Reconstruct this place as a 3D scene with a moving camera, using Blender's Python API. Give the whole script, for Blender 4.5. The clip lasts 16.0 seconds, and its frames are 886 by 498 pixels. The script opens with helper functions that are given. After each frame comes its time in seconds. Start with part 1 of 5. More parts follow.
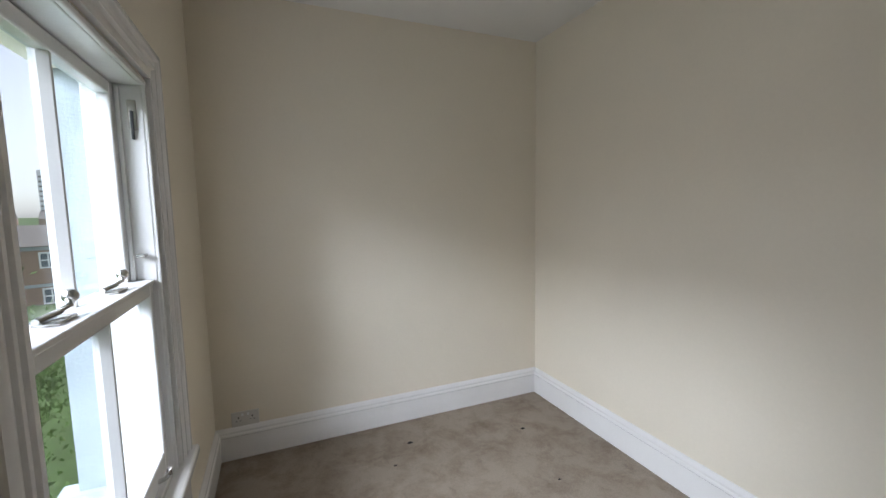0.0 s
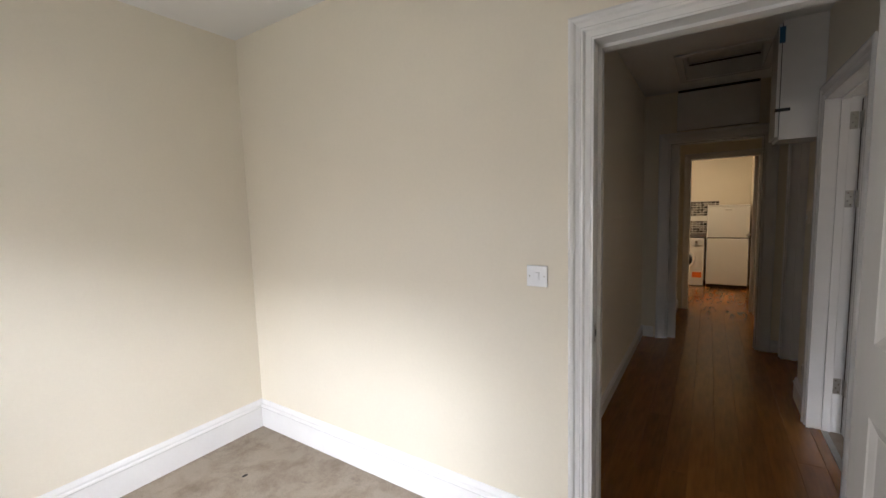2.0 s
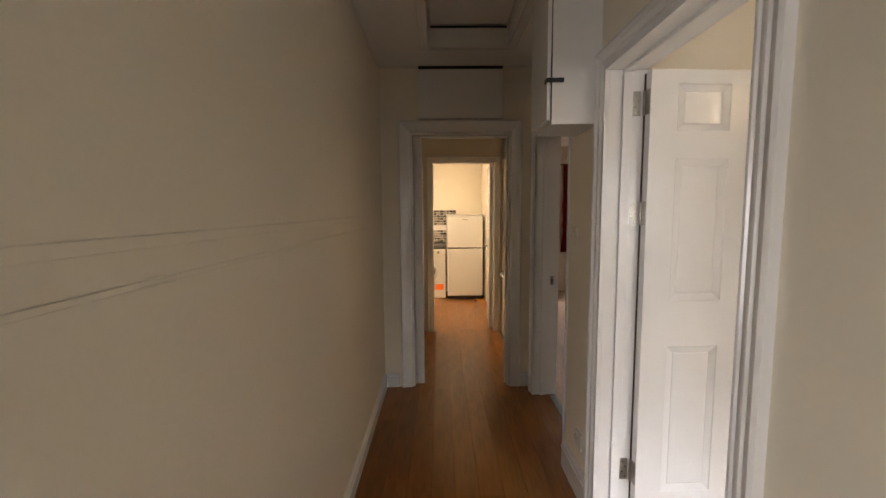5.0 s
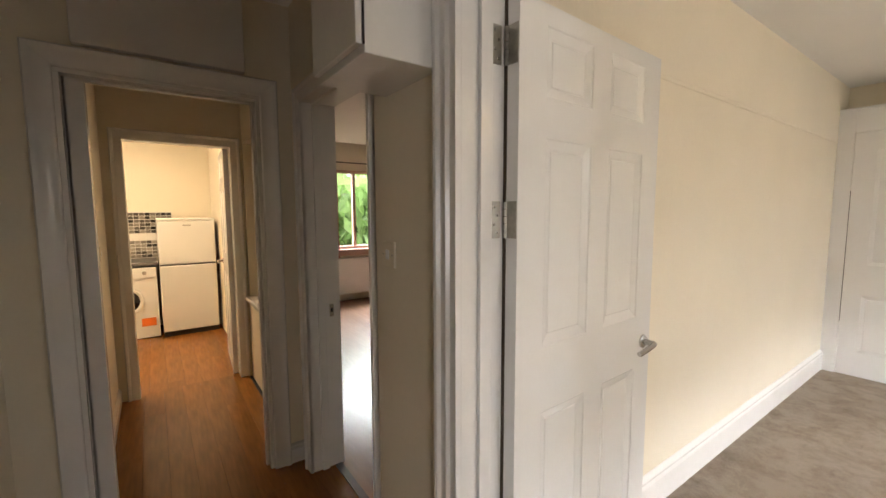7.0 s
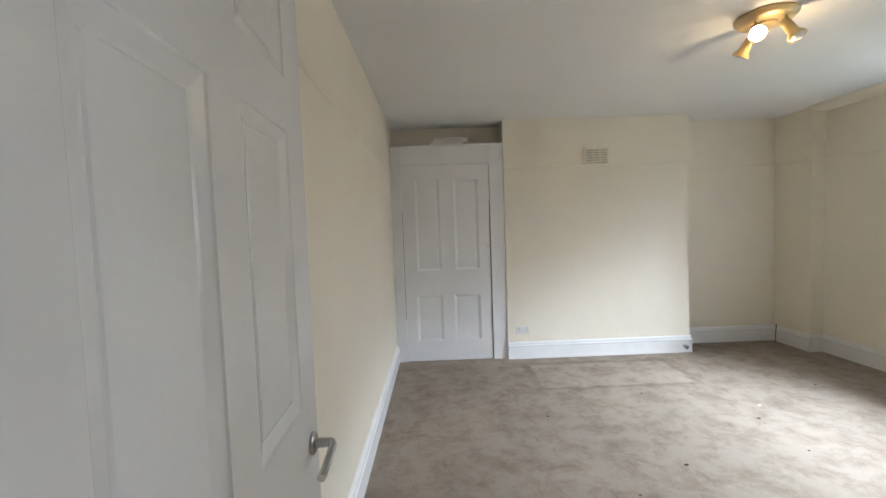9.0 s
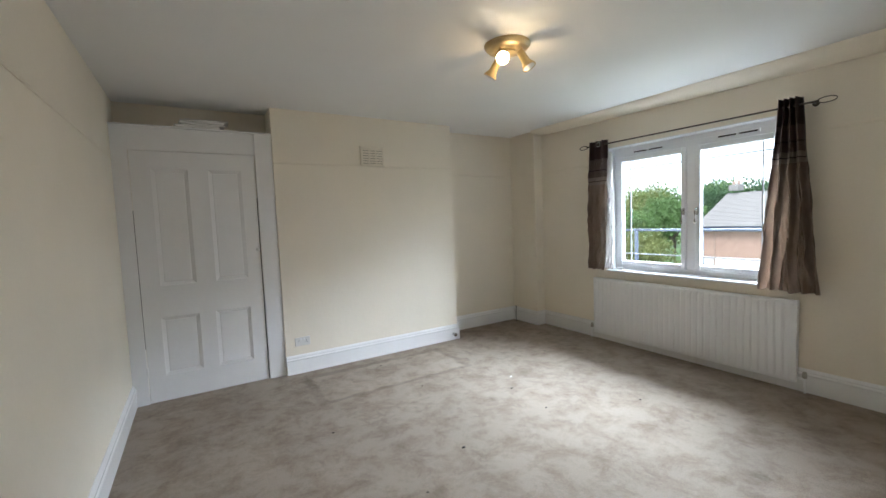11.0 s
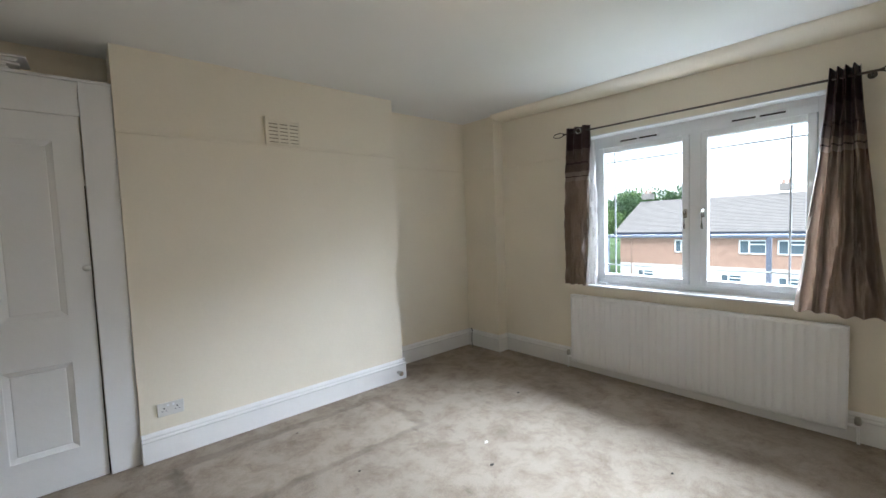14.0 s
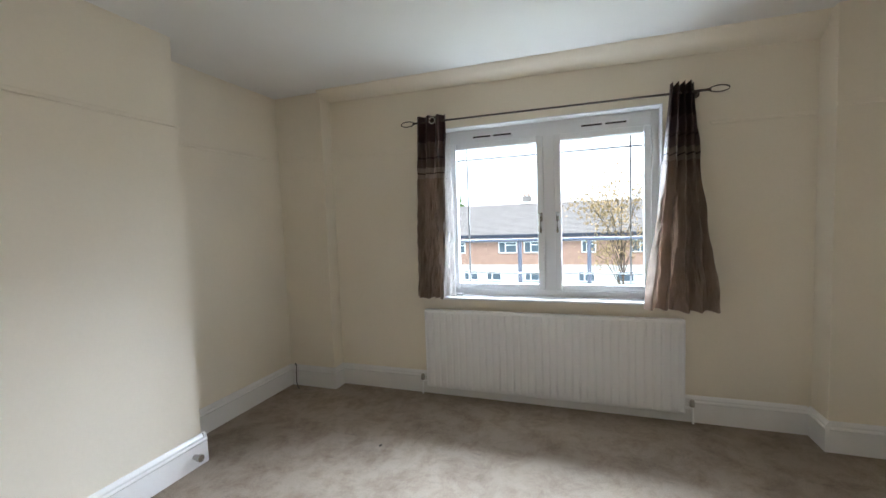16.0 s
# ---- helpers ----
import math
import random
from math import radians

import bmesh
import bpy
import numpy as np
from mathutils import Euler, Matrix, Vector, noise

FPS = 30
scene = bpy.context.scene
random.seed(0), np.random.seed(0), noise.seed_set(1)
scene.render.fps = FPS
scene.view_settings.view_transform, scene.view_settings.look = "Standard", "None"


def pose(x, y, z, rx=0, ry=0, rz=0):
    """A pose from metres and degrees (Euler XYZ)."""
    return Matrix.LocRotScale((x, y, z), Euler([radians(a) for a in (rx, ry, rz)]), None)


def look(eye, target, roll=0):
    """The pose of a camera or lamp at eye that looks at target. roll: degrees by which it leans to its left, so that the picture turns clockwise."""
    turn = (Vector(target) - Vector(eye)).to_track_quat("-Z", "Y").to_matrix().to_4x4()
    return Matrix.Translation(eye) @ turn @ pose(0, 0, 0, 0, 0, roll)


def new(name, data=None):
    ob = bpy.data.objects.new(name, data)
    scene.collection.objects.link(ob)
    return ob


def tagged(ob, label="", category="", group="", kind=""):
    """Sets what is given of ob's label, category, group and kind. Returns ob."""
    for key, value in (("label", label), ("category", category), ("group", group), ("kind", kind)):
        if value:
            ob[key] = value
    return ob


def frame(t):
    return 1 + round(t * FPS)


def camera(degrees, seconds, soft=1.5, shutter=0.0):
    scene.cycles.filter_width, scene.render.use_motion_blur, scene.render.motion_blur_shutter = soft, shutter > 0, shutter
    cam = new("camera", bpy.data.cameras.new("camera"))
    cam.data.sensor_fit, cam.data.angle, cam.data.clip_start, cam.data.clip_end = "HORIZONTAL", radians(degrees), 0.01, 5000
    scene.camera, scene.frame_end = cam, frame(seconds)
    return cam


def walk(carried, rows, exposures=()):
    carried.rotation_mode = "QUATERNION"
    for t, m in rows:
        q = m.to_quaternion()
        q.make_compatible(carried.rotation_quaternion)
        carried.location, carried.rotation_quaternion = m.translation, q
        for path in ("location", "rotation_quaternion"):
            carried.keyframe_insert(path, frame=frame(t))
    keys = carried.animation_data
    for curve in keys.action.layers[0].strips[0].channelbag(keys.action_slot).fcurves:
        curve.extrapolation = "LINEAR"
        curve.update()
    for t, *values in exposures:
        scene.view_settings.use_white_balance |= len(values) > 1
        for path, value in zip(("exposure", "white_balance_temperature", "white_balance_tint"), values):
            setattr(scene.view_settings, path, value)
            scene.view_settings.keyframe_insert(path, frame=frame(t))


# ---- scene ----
cam = camera(94.9, 16.0)
PATH = [
    (0, (0.376, 0.302, 1.424), (1.145, 2.137, 1.227), -1.1),
    (0.5, (0.386, 0.25, 1.421), (1.361, 1.985, 1.219), -1.0),
    (1, (0.386, 0.246, 1.419), (1.604, 1.821, 1.229), -1.0),
    (1.5, (0.463, 0.265, 1.464), (1.927, 1.612, 1.264), -1.9),
    (2, (0.611, 0.25, 1.471), (2.276, 1.341, 1.279), -1.7),
    (2.5, (0.796, 0.231, 1.455), (2.613, 1.046, 1.271), -1.6),
    (3, (1.033, 0.273, 1.443), (2.944, 0.832, 1.259), -1.2),
    (3.5, (1.342, 0.338, 1.469), (3.301, 0.698, 1.285), -1.0),
    (6, (2.721, 0.381, 1.484), (4.673, -0.012, 1.292), -0.1),
    (6.5, (2.942, 0.352, 1.484), (4.796, -0.373, 1.294), -0.1),
    (7, (3.155, 0.312, 1.489), (4.776, -0.845, 1.302), -0.2),
    (7.5, (3.316, 0.239, 1.484), (4.589, -1.293, 1.301), -0.6),
    (8, (3.45, 0.09, 1.487), (4.308, -1.717, 1.33), -1.1),
    (8.5, (3.556, -0.084, 1.485), (3.957, -2.039, 1.352), -1.5),
    (9, (3.648, -0.275, 1.478), (3.617, -2.271, 1.37), -2.0),
    (9.5, (3.682, -0.371, 1.473), (3.284, -2.328, 1.374), -2.2),
    (10, (3.675, -0.393, 1.474), (2.983, -2.266, 1.362), -2.3),
    (12.5, (3.381, -0.902, 1.461), (2.216, -2.521, 1.318), -2.1),
    (13, (3.327, -1.105, 1.468), (2.161, -2.723, 1.328), -1.9),
    (13.5, (3.205, -1.31, 1.454), (2.001, -2.902, 1.323), -1.9),
    (14, (3.07, -1.526, 1.453), (1.758, -3.031, 1.33), -2.1),
    (14.5, (2.969, -1.724, 1.463), (1.517, -3.094, 1.341), -2.2),
    (15, (2.923, -1.946, 1.46), (1.298, -3.106, 1.342), -2.2),
    (15.5, (2.82, -2.153, 1.445), (1.047, -3.07, 1.321), -2.2),
    (16, (2.698, -2.379, 1.459), (0.817, -3.045, 1.324), -2.1),
]
EXPO = [(0.0, 1.5, 6150, 16), (0.7, 1.7, 6450, 19), (1.5, 2.15, 6450, 18), (3.5, 2.85, 6650, 20), (6.0, 3.95, 7100, 19), (7.5, 3.65, 6900, 16), (8.5, 3.3, 6000, 13), (9.5, 2.98, 5850, 12), (12.5, 2.8, 5800, 11), (16.0, 2.75, 5900, 13)]
walk(cam, [(t, look(eye, target, roll)) for t, eye, target, roll in PATH], EXPO)

# ---- light ----
world = bpy.data.worlds.new("sky")
scene.world = world
world.use_nodes = True
wn = world.node_tree.nodes
sky = wn.new("ShaderNodeTexSky")
sky.sky_type = "NISHITA"
sky.sun_disc = False
sky.sun_elevation = radians(57)
sky.sun_rotation = radians(63)
sky.air_density, sky.dust_density, sky.ozone_density = 1.0, 1.0, 1.0
pale = wn.new("ShaderNodeHueSaturation")
pale.inputs["Saturation"].default_value = 0.3
wn["Background"].inputs["Strength"].default_value = 0.085
world.node_tree.links.new(sky.outputs["Color"], pale.inputs["Color"])
world.node_tree.links.new(pale.outputs["Color"], wn["Background"].inputs["Color"])

sun = new("sun", bpy.data.lights.new("sun", "SUN"))
sun.data.energy, sun.data.angle, sun.data.color = 0.8, radians(20), (1.0, 0.96, 0.9)
sun.matrix_world = look((0, 0, 20), (-8, -4, 6))


def lamp(name, kind, energy, colour, place, target, size=0.1):
    data = bpy.data.lights.new(name, kind)
    data.energy, data.color = energy, colour
    if kind == "AREA":
        data.size = size
    else:
        data.shadow_soft_size = size
    ob = new(name, data)
    ob.matrix_world = look(place, target)
    return ob


def sky_slice(name, energy, place, target, wide, deep):
    """The overcast sky's light that falls through one window: a wide area lamp high outside it."""
    data = bpy.data.lights.new(name, "AREA")
    data.energy, data.color, data.shape, data.size, data.size_y = energy, (0.86, 0.94, 1.0), "RECTANGLE", wide, deep
    ob = new(name, data)
    ob.matrix_world = look(place, target)
    return ob


sky_slice("sky_large_bedroom", 1500, (-6.3, -2.69, 5.4), (-0.6, -2.69, 1.2), 12.0, 3.5)
sky_slice("sky_small_bedroom", 160, (-6.0, 0.8, 4.1), (-0.1, 1.5, 1.1), 11.0, 4.2)
sky_slice("sky_far_room", 380, (13.4, -2.85, 5.3), (9.7, -2.85, 1.2), 8.0, 3.6)


def window_light(name, energy, place, target, wide, high):
    """The sky's light through one opening, standing in the opening itself."""
    ob = sky_slice(name, energy, place, target, wide, high)
    ob.data.color = (0.93, 0.97, 1.0)
    return ob


window_light("opening_small_bedroom", 2.3, (0.03, 1.52, 1.2), (2.0, 1.52, 1.2), 0.8, 1.3)
window_light("opening_large_bedroom", 1.3, (-0.5, -2.69, 1.5), (2.0, -2.69, 1.5), 1.5, 1.2)
lamp("spot_bulb_light", "POINT", 0.55, (1.0, 0.72, 0.38), (1.73, -2.555, 2.36), (1.2, -3.0, 0), 0.03)
lamp("kitchen_ceiling_light", "AREA", 2.7, (1.0, 0.82, 0.55), (8.2, 0.9, 2.57), (8.2, 0.9, 0), 0.5)

# ---- materials ----


def material(name, rgb, rough=0.5, metal=0.0, blotch=0.06, scale=3.0, grain=0.04, grain_scale=90.0, bump=0.05, bump_scale=120.0, rand=0.0, coat=0.0, stretch=(1, 1, 1), spec=0.5):
    m = bpy.data.materials.new(name)
    m.use_nodes = True
    nt = m.node_tree
    N, L = nt.nodes, nt.links
    b = N["Principled BSDF"]
    b.inputs["Roughness"].default_value, b.inputs["Metallic"].default_value = rough, metal
    b.inputs["Coat Weight"].default_value = coat
    b.inputs["Specular IOR Level"].default_value = spec
    co = N.new("ShaderNodeTexCoord")
    mp = N.new("ShaderNodeMapping")
    mp.inputs["Scale"].default_value = stretch
    L.new(co.outputs["Object"], mp.inputs["Vector"])
    value = None
    for sc, amount, detail in ((scale, blotch, 4.0), (grain_scale, grain, 3.0)):
        t = N.new("ShaderNodeTexNoise")
        t.inputs["Scale"].default_value, t.inputs["Detail"].default_value = sc, detail
        L.new(mp.outputs[0], t.inputs["Vector"])
        r = N.new("ShaderNodeMapRange")
        r.inputs[1].default_value, r.inputs[2].default_value = 0.25, 0.75
        r.inputs[3].default_value, r.inputs[4].default_value = 1 - amount, 1 + amount
        L.new(t.outputs["Fac"], r.inputs[0])
        if value is None:
            value = r.outputs[0]
        else:
            mu = N.new("ShaderNodeMath")
            mu.operation = "MULTIPLY"
            L.new(value, mu.inputs[0])
            L.new(r.outputs[0], mu.inputs[1])
            value = mu.outputs[0]
    if rand:
        oi = N.new("ShaderNodeObjectInfo")
        r = N.new("ShaderNodeMapRange")
        r.inputs[3].default_value, r.inputs[4].default_value = 1 - rand, 1 + rand
        L.new(oi.outputs["Random"], r.inputs[0])
        mu = N.new("ShaderNodeMath")
        mu.operation = "MULTIPLY"
        L.new(value, mu.inputs[0])
        L.new(r.outputs[0], mu.inputs[1])
        value = mu.outputs[0]
    hs = N.new("ShaderNodeHueSaturation")
    hs.inputs["Color"].default_value = (*rgb, 1)
    L.new(value, hs.inputs["Value"])
    L.new(hs.outputs[0], b.inputs["Base Color"])
    if bump:
        t = N.new("ShaderNodeTexNoise")
        t.inputs["Scale"].default_value, t.inputs["Detail"].default_value = bump_scale, 3
        L.new(mp.outputs[0], t.inputs["Vector"])
        bp = N.new("ShaderNodeBump")
        bp.inputs["Strength"].default_value, bp.inputs["Distance"].default_value = bump, 0.01
        L.new(t.outputs["Fac"], bp.inputs["Height"])
        L.new(bp.outputs[0], b.inputs["Normal"])
    return m


WALL = material("cream_emulsion", (0.81, 0.745, 0.62), 0.6, blotch=0.03, scale=1.6, grain=0.012, grain_scale=60, bump=0.10, bump_scale=22)
CEIL = material("white_ceiling_paint", (0.80, 0.79, 0.765), 0.75, blotch=0.03, scale=1.2, grain=0.01, bump=0.08, bump_scale=30)
GLOSS = material("white_gloss_paint", (0.81, 0.80, 0.785), 0.19, blotch=0.03, scale=5, grain=0.01, bump=0.05, bump_scale=40)
LEAFPAINT = material("white_door_paint", (0.80, 0.795, 0.78), 0.2, blotch=0.02, scale=4, grain=0.01, bump=0.03, bump_scale=35)
CUPPAINT = material("off_white_cupboard_paint", (0.78, 0.775, 0.77), 0.35, blotch=0.03, scale=3, grain=0.01, bump=0.06, bump_scale=30)
UPVC = material("white_plastic", (0.83, 0.84, 0.85), 0.3, blotch=0.015, grain=0.01, bump=0.0)
RADP = material("white_radiator_enamel", (0.85, 0.85, 0.85), 0.35, blotch=0.02, grain=0.01, bump=0.02)
CHROME = material("brushed_steel", (0.55, 0.54, 0.52), 0.25, 1.0, blotch=0.1, grain=0.1, bump=0.02)
OLDMETAL = material("dull_nickel", (0.42, 0.40, 0.36), 0.35, 1.0, blotch=0.15, scale=20, grain=0.1, bump=0.05)
RODM = material("dark_bronze_rod", (0.10, 0.085, 0.07), 0.35, 0.8, blotch=0.1, grain=0.05, bump=0.0)
BLACK = material("black_plastic", (0.015, 0.015, 0.015), 0.5, grain=0.1, bump=0.0)
# near-black put in for shade inside gaps and slots; also dirt flecks, lens
DARKGAP = material("dark_gap", (0.02, 0.018, 0.015), 0.9, bump=0.0)
GAPSHADE = material("brown_gap_shade", (0.06, 0.04, 0.022), 0.8, bump=0.0)
BLUE = material("blue_tape", (0.03, 0.13, 0.25), 0.5, bump=0.0)
BRASS = material("cream_gold_lamp_enamel", (0.52, 0.40, 0.20), 0.35, 0.3, blotch=0.12, scale=12, grain=0.05, bump=0.0)
PAPER = material("white_paper", (0.75, 0.73, 0.69), 0.8, blotch=0.05, bump=0.0)
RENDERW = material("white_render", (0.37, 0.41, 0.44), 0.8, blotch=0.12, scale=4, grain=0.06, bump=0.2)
CURTDARK = material("dark_brown_satin", (0.075, 0.042, 0.040), 0.35, blotch=0.15, scale=8, grain=0.1, bump=0.05)
CURTLIGHT = material("taupe_satin", (0.40, 0.315, 0.25), 0.26, blotch=0.22, scale=9, grain=0.1, bump=0.06, stretch=(1, 1, 0.25))
CURTMID = material("mauve_brown_satin", (0.19, 0.135, 0.12), 0.35, blotch=0.15, scale=9, grain=0.1, bump=0.05)
CURTPALE = material("pale_taupe_stripe", (0.42, 0.34, 0.28), 0.4, blotch=0.12, scale=9, grain=0.1, bump=0.05)
LINING = material("curtain_lining", (0.7, 0.68, 0.66), 0.8, bump=0.0)
REDCLOTH = material("red_cotton", (0.32, 0.008, 0.012), 0.8, blotch=0.1, bump=0.05)
WHITEGOODS = material("white_enamel", (0.80, 0.80, 0.77), 0.3, blotch=0.015, grain=0.01, bump=0.0)
ORANGE = material("orange_sticker", (0.85, 0.20, 0.03), 0.6, bump=0.0)
WORKTOP = material("grey_worktop", (0.16, 0.15, 0.15), 0.35, blotch=0.2, scale=40, bump=0.0)
DARKGLASS = material("dark_washer_glass", (0.012, 0.012, 0.015), 0.08, bump=0.0)
TILE = material("mosaic_tile", (0.20, 0.18, 0.16), 0.25, blotch=0.1, grain=0.2, rand=0.85, bump=0.0)
# white bars painted grey, as they look with the bright sky behind them
BACKLITBAR = material("backlit_grey_bar", (0.46, 0.48, 0.50), 0.5, blotch=0.05, bump=0.0)
GREYSOCK = material("worn_white_plastic", (0.68, 0.66, 0.62), 0.4, blotch=0.06, bump=0.0)
PLANK = material("red_brown_laminate", (0.30, 0.118, 0.024), 0.24, blotch=0.22, scale=5, grain=0.18, grain_scale=40, bump=0.03, bump_scale=60, rand=0.10, stretch=(0.12, 1, 1))
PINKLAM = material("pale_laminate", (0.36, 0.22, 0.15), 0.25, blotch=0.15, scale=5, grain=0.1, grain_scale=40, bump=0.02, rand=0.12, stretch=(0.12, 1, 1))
# wall cream darkened: the shade behind the vent slats is in this colour
VENTB = material("shaded_vent_backing", (0.36, 0.31, 0.23), 0.9, bump=0.0)
TIMBER = material("pinkish_timber_trim", (0.55, 0.36, 0.28), 0.5, blotch=0.1, bump=0.0)
BRICK = material("orange_brick", (0.37, 0.235, 0.18), 0.9, blotch=0.15, scale=2, grain=0.15, grain_scale=14, bump=0.0)
BRICK2 = material("brown_brick", (0.34, 0.235, 0.185), 0.9, blotch=0.15, scale=2, grain=0.15, grain_scale=14, bump=0.0)
PALEWALL = material("pale_painted_render", (0.55, 0.54, 0.52), 0.85, blotch=0.1, scale=2, bump=0.0)
ROOFT = material("grey_roof_tiles", (0.23, 0.21, 0.195), 0.9, blotch=0.10, scale=1.5, grain=0.1, grain_scale=10, bump=0.0)
NAVY = material("navy_gutter_paint", (0.03, 0.036, 0.06), 0.5, bump=0.0)
GLASSFAR = material("far_window_glass", (0.10, 0.13, 0.16), 0.1, bump=0.0)
TOWERM = material("far_concrete", (0.68, 0.68, 0.70), 0.9, blotch=0.1, scale=0.2, bump=0.0)
GRASS = material("grass_ground", (0.09, 0.15, 0.045), 0.95, blotch=0.4, scale=0.25, grain=0.3, grain_scale=3, bump=0.0)
ROADM = material("asphalt", (0.06, 0.06, 0.062), 0.9, blotch=0.1, bump=0.0)
BARK = material("bark", (0.10, 0.075, 0.055), 0.9, blotch=0.3, scale=6, bump=0.3)


def leaf_material(name, rgb):
    """Leaves that let part of the light through."""
    m = material(name, rgb, 0.6, blotch=0.4, scale=1.2, grain=0.3, grain_scale=8, bump=0.0)
    N, L = m.node_tree.nodes, m.node_tree.links
    hs = next(n for n in N if n.type == "HUE_SAT")
    tl, mx = N.new("ShaderNodeBsdfTranslucent"), N.new("ShaderNodeMixShader")
    mx.inputs[0].default_value = 0.45
    L.new(hs.outputs[0], tl.inputs["Color"])
    L.new(N["Principled BSDF"].outputs[0], mx.inputs[1])
    L.new(tl.outputs[0], mx.inputs[2])
    L.new(mx.outputs[0], N["Material Output"].inputs["Surface"])
    return m


LEAFG = leaf_material("green_leaves", (0.125, 0.20, 0.062))
LEAFY = leaf_material("yellow_green_leaves", (0.20, 0.22, 0.07))
LEAFD = leaf_material("dark_green_leaves", (0.07, 0.12, 0.055))
LEAFA = material("autumn_leaves", (0.36, 0.25, 0.13), 0.7, blotch=0.4, scale=1.2, grain=0.35, grain_scale=8, bump=0.0)


def carpet_material():
    m = material("stained_beige_carpet", (0.335, 0.283, 0.232), 0.95, blotch=0.10, scale=1.1, grain=0.16, grain_scale=170, bump=0.5, bump_scale=260, spec=0.1)
    nt = m.node_tree
    N, L = nt.nodes, nt.links
    hs = next(n for n in N if n.type == "HUE_SAT")
    b = N["Principled BSDF"]
    co = next(n for n in N if n.type == "TEX_COORD")
    t = N.new("ShaderNodeTexNoise")
    t.inputs["Scale"].default_value, t.inputs["Detail"].default_value, t.inputs["Roughness"].default_value = 4.6, 10, 0.74
    t.inputs["Distortion"].default_value = 0.25
    L.new(co.outputs["Object"], t.inputs["Vector"])
    ramp = N.new("ShaderNodeValToRGB")
    ramp.color_ramp.elements[0].position, ramp.color_ramp.elements[1].position = 0.34, 0.56
    ramp.color_ramp.elements[0].color, ramp.color_ramp.elements[1].color = (0.67, 0.63, 0.59, 1), (1.03, 1.02, 1.0, 1)
    L.new(t.outputs["Fac"], ramp.inputs[0])
    mix = N.new("ShaderNodeMix")
    mix.data_type, mix.blend_type = "RGBA", "MULTIPLY"
    mix.inputs["Factor"].default_value = 1.0
    L.new(hs.outputs[0], mix.inputs["A"])
    L.new(ramp.outputs[0], mix.inputs["B"])
    def math_node(op, a, c=None, clamp=False):
        n = N.new("ShaderNodeMath")
        n.operation, n.use_clamp = op, clamp
        for k, v in enumerate((a, c)):
            if v is None:
                continue
            if isinstance(v, (int, float)):
                n.inputs[k].default_value = v
            else:
                L.new(v, n.inputs[k])
        return n.outputs[0]

    def span(v, lo, hi, soft):
        """1 between lo and hi, with soft ends."""
        a = math_node("DIVIDE", math_node("SUBTRACT", v, lo), soft, True)
        c = math_node("DIVIDE", math_node("SUBTRACT", hi, v), soft, True)
        return math_node("MULTIPLY", a, c)

    # the print of an old hearth in front of the chimney breast, its rim worn and soiled
    wob = N.new("ShaderNodeTexNoise")
    wob.inputs["Scale"].default_value, wob.inputs["Detail"].default_value = 7.0, 6
    L.new(co.outputs["Object"], wob.inputs["Vector"])
    sx = N.new("ShaderNodeSeparateXYZ")
    L.new(co.outputs["Object"], sx.inputs[0])
    shift = math_node("MULTIPLY", math_node("SUBTRACT", wob.outputs["Fac"], 0.5), 0.10)
    px, py = math_node("ADD", sx.outputs[0], shift), math_node("ADD", sx.outputs[1], shift)
    inner = math_node("MULTIPLY", span(px, 1.33, 2.74, 0.03), span(py, -4.45, -3.83, 0.03))
    outer = math_node("MULTIPLY", span(px, 1.27, 2.82, 0.03), span(py, -4.52, -3.77, 0.03))
    rim = math_node("MULTIPLY", math_node("SUBTRACT", outer, inner, True), wob.outputs["Fac"])
    # scuffs and soil spots
    sc = N.new("ShaderNodeTexNoise")
    sc.inputs["Scale"].default_value, sc.inputs["Detail"].default_value, sc.inputs["Roughness"].default_value = 11.0, 5, 0.65
    mp = N.new("ShaderNodeMapping")
    mp.inputs["Rotation"].default_value, mp.inputs["Scale"].default_value = (0, 0, 0.6), (1.0, 0.38, 1.0)
    L.new(co.outputs["Object"], mp.inputs["Vector"])
    L.new(mp.outputs[0], sc.inputs["Vector"])
    spots = math_node("MULTIPLY", math_node("SUBTRACT", sc.outputs["Fac"], 0.60), 5.0, True)
    level = math_node("SUBTRACT", math_node("ADD", 1.0, math_node("MULTIPLY", inner, 0.11)), math_node("MULTIPLY", rim, 0.34))
    level = math_node("SUBTRACT", level, math_node("MULTIPLY", spots, 0.38))
    hs2 = N.new("ShaderNodeHueSaturation")
    L.new(mix.outputs["Result"], hs2.inputs["Color"])
    L.new(level, hs2.inputs["Value"])
    L.new(hs2.outputs[0], b.inputs["Base Color"])
    return m


CARPET = carpet_material()


def glass_material():
    m = bpy.data.materials.new("window_glass")
    m.use_nodes = True
    N, L = m.node_tree.nodes, m.node_tree.links
    N.remove(N["Principled BSDF"])
    tr, gl, mx, lw = N.new("ShaderNodeBsdfTransparent"), N.new("ShaderNodeBsdfGlossy"), N.new("ShaderNodeMixShader"), N.new("ShaderNodeLayerWeight")
    lw.inputs["Blend"].default_value = 0.12
    gl.inputs["Roughness"].default_value = 0.02
    tr.inputs["Color"].default_value = (0.94, 0.97, 0.97, 1)
    half = N.new("ShaderNodeMath")
    half.operation = "MULTIPLY"
    half.inputs[1].default_value = 0.4
    L.new(lw.outputs["Facing"], half.inputs[0])
    L.new(half.outputs[0], mx.inputs[0])
    L.new(tr.outputs[0], mx.inputs[1])
    L.new(gl.outputs[0], mx.inputs[2])
    L.new(mx.outputs[0], N["Material Output"].inputs["Surface"])
    return m


GLASS = glass_material()


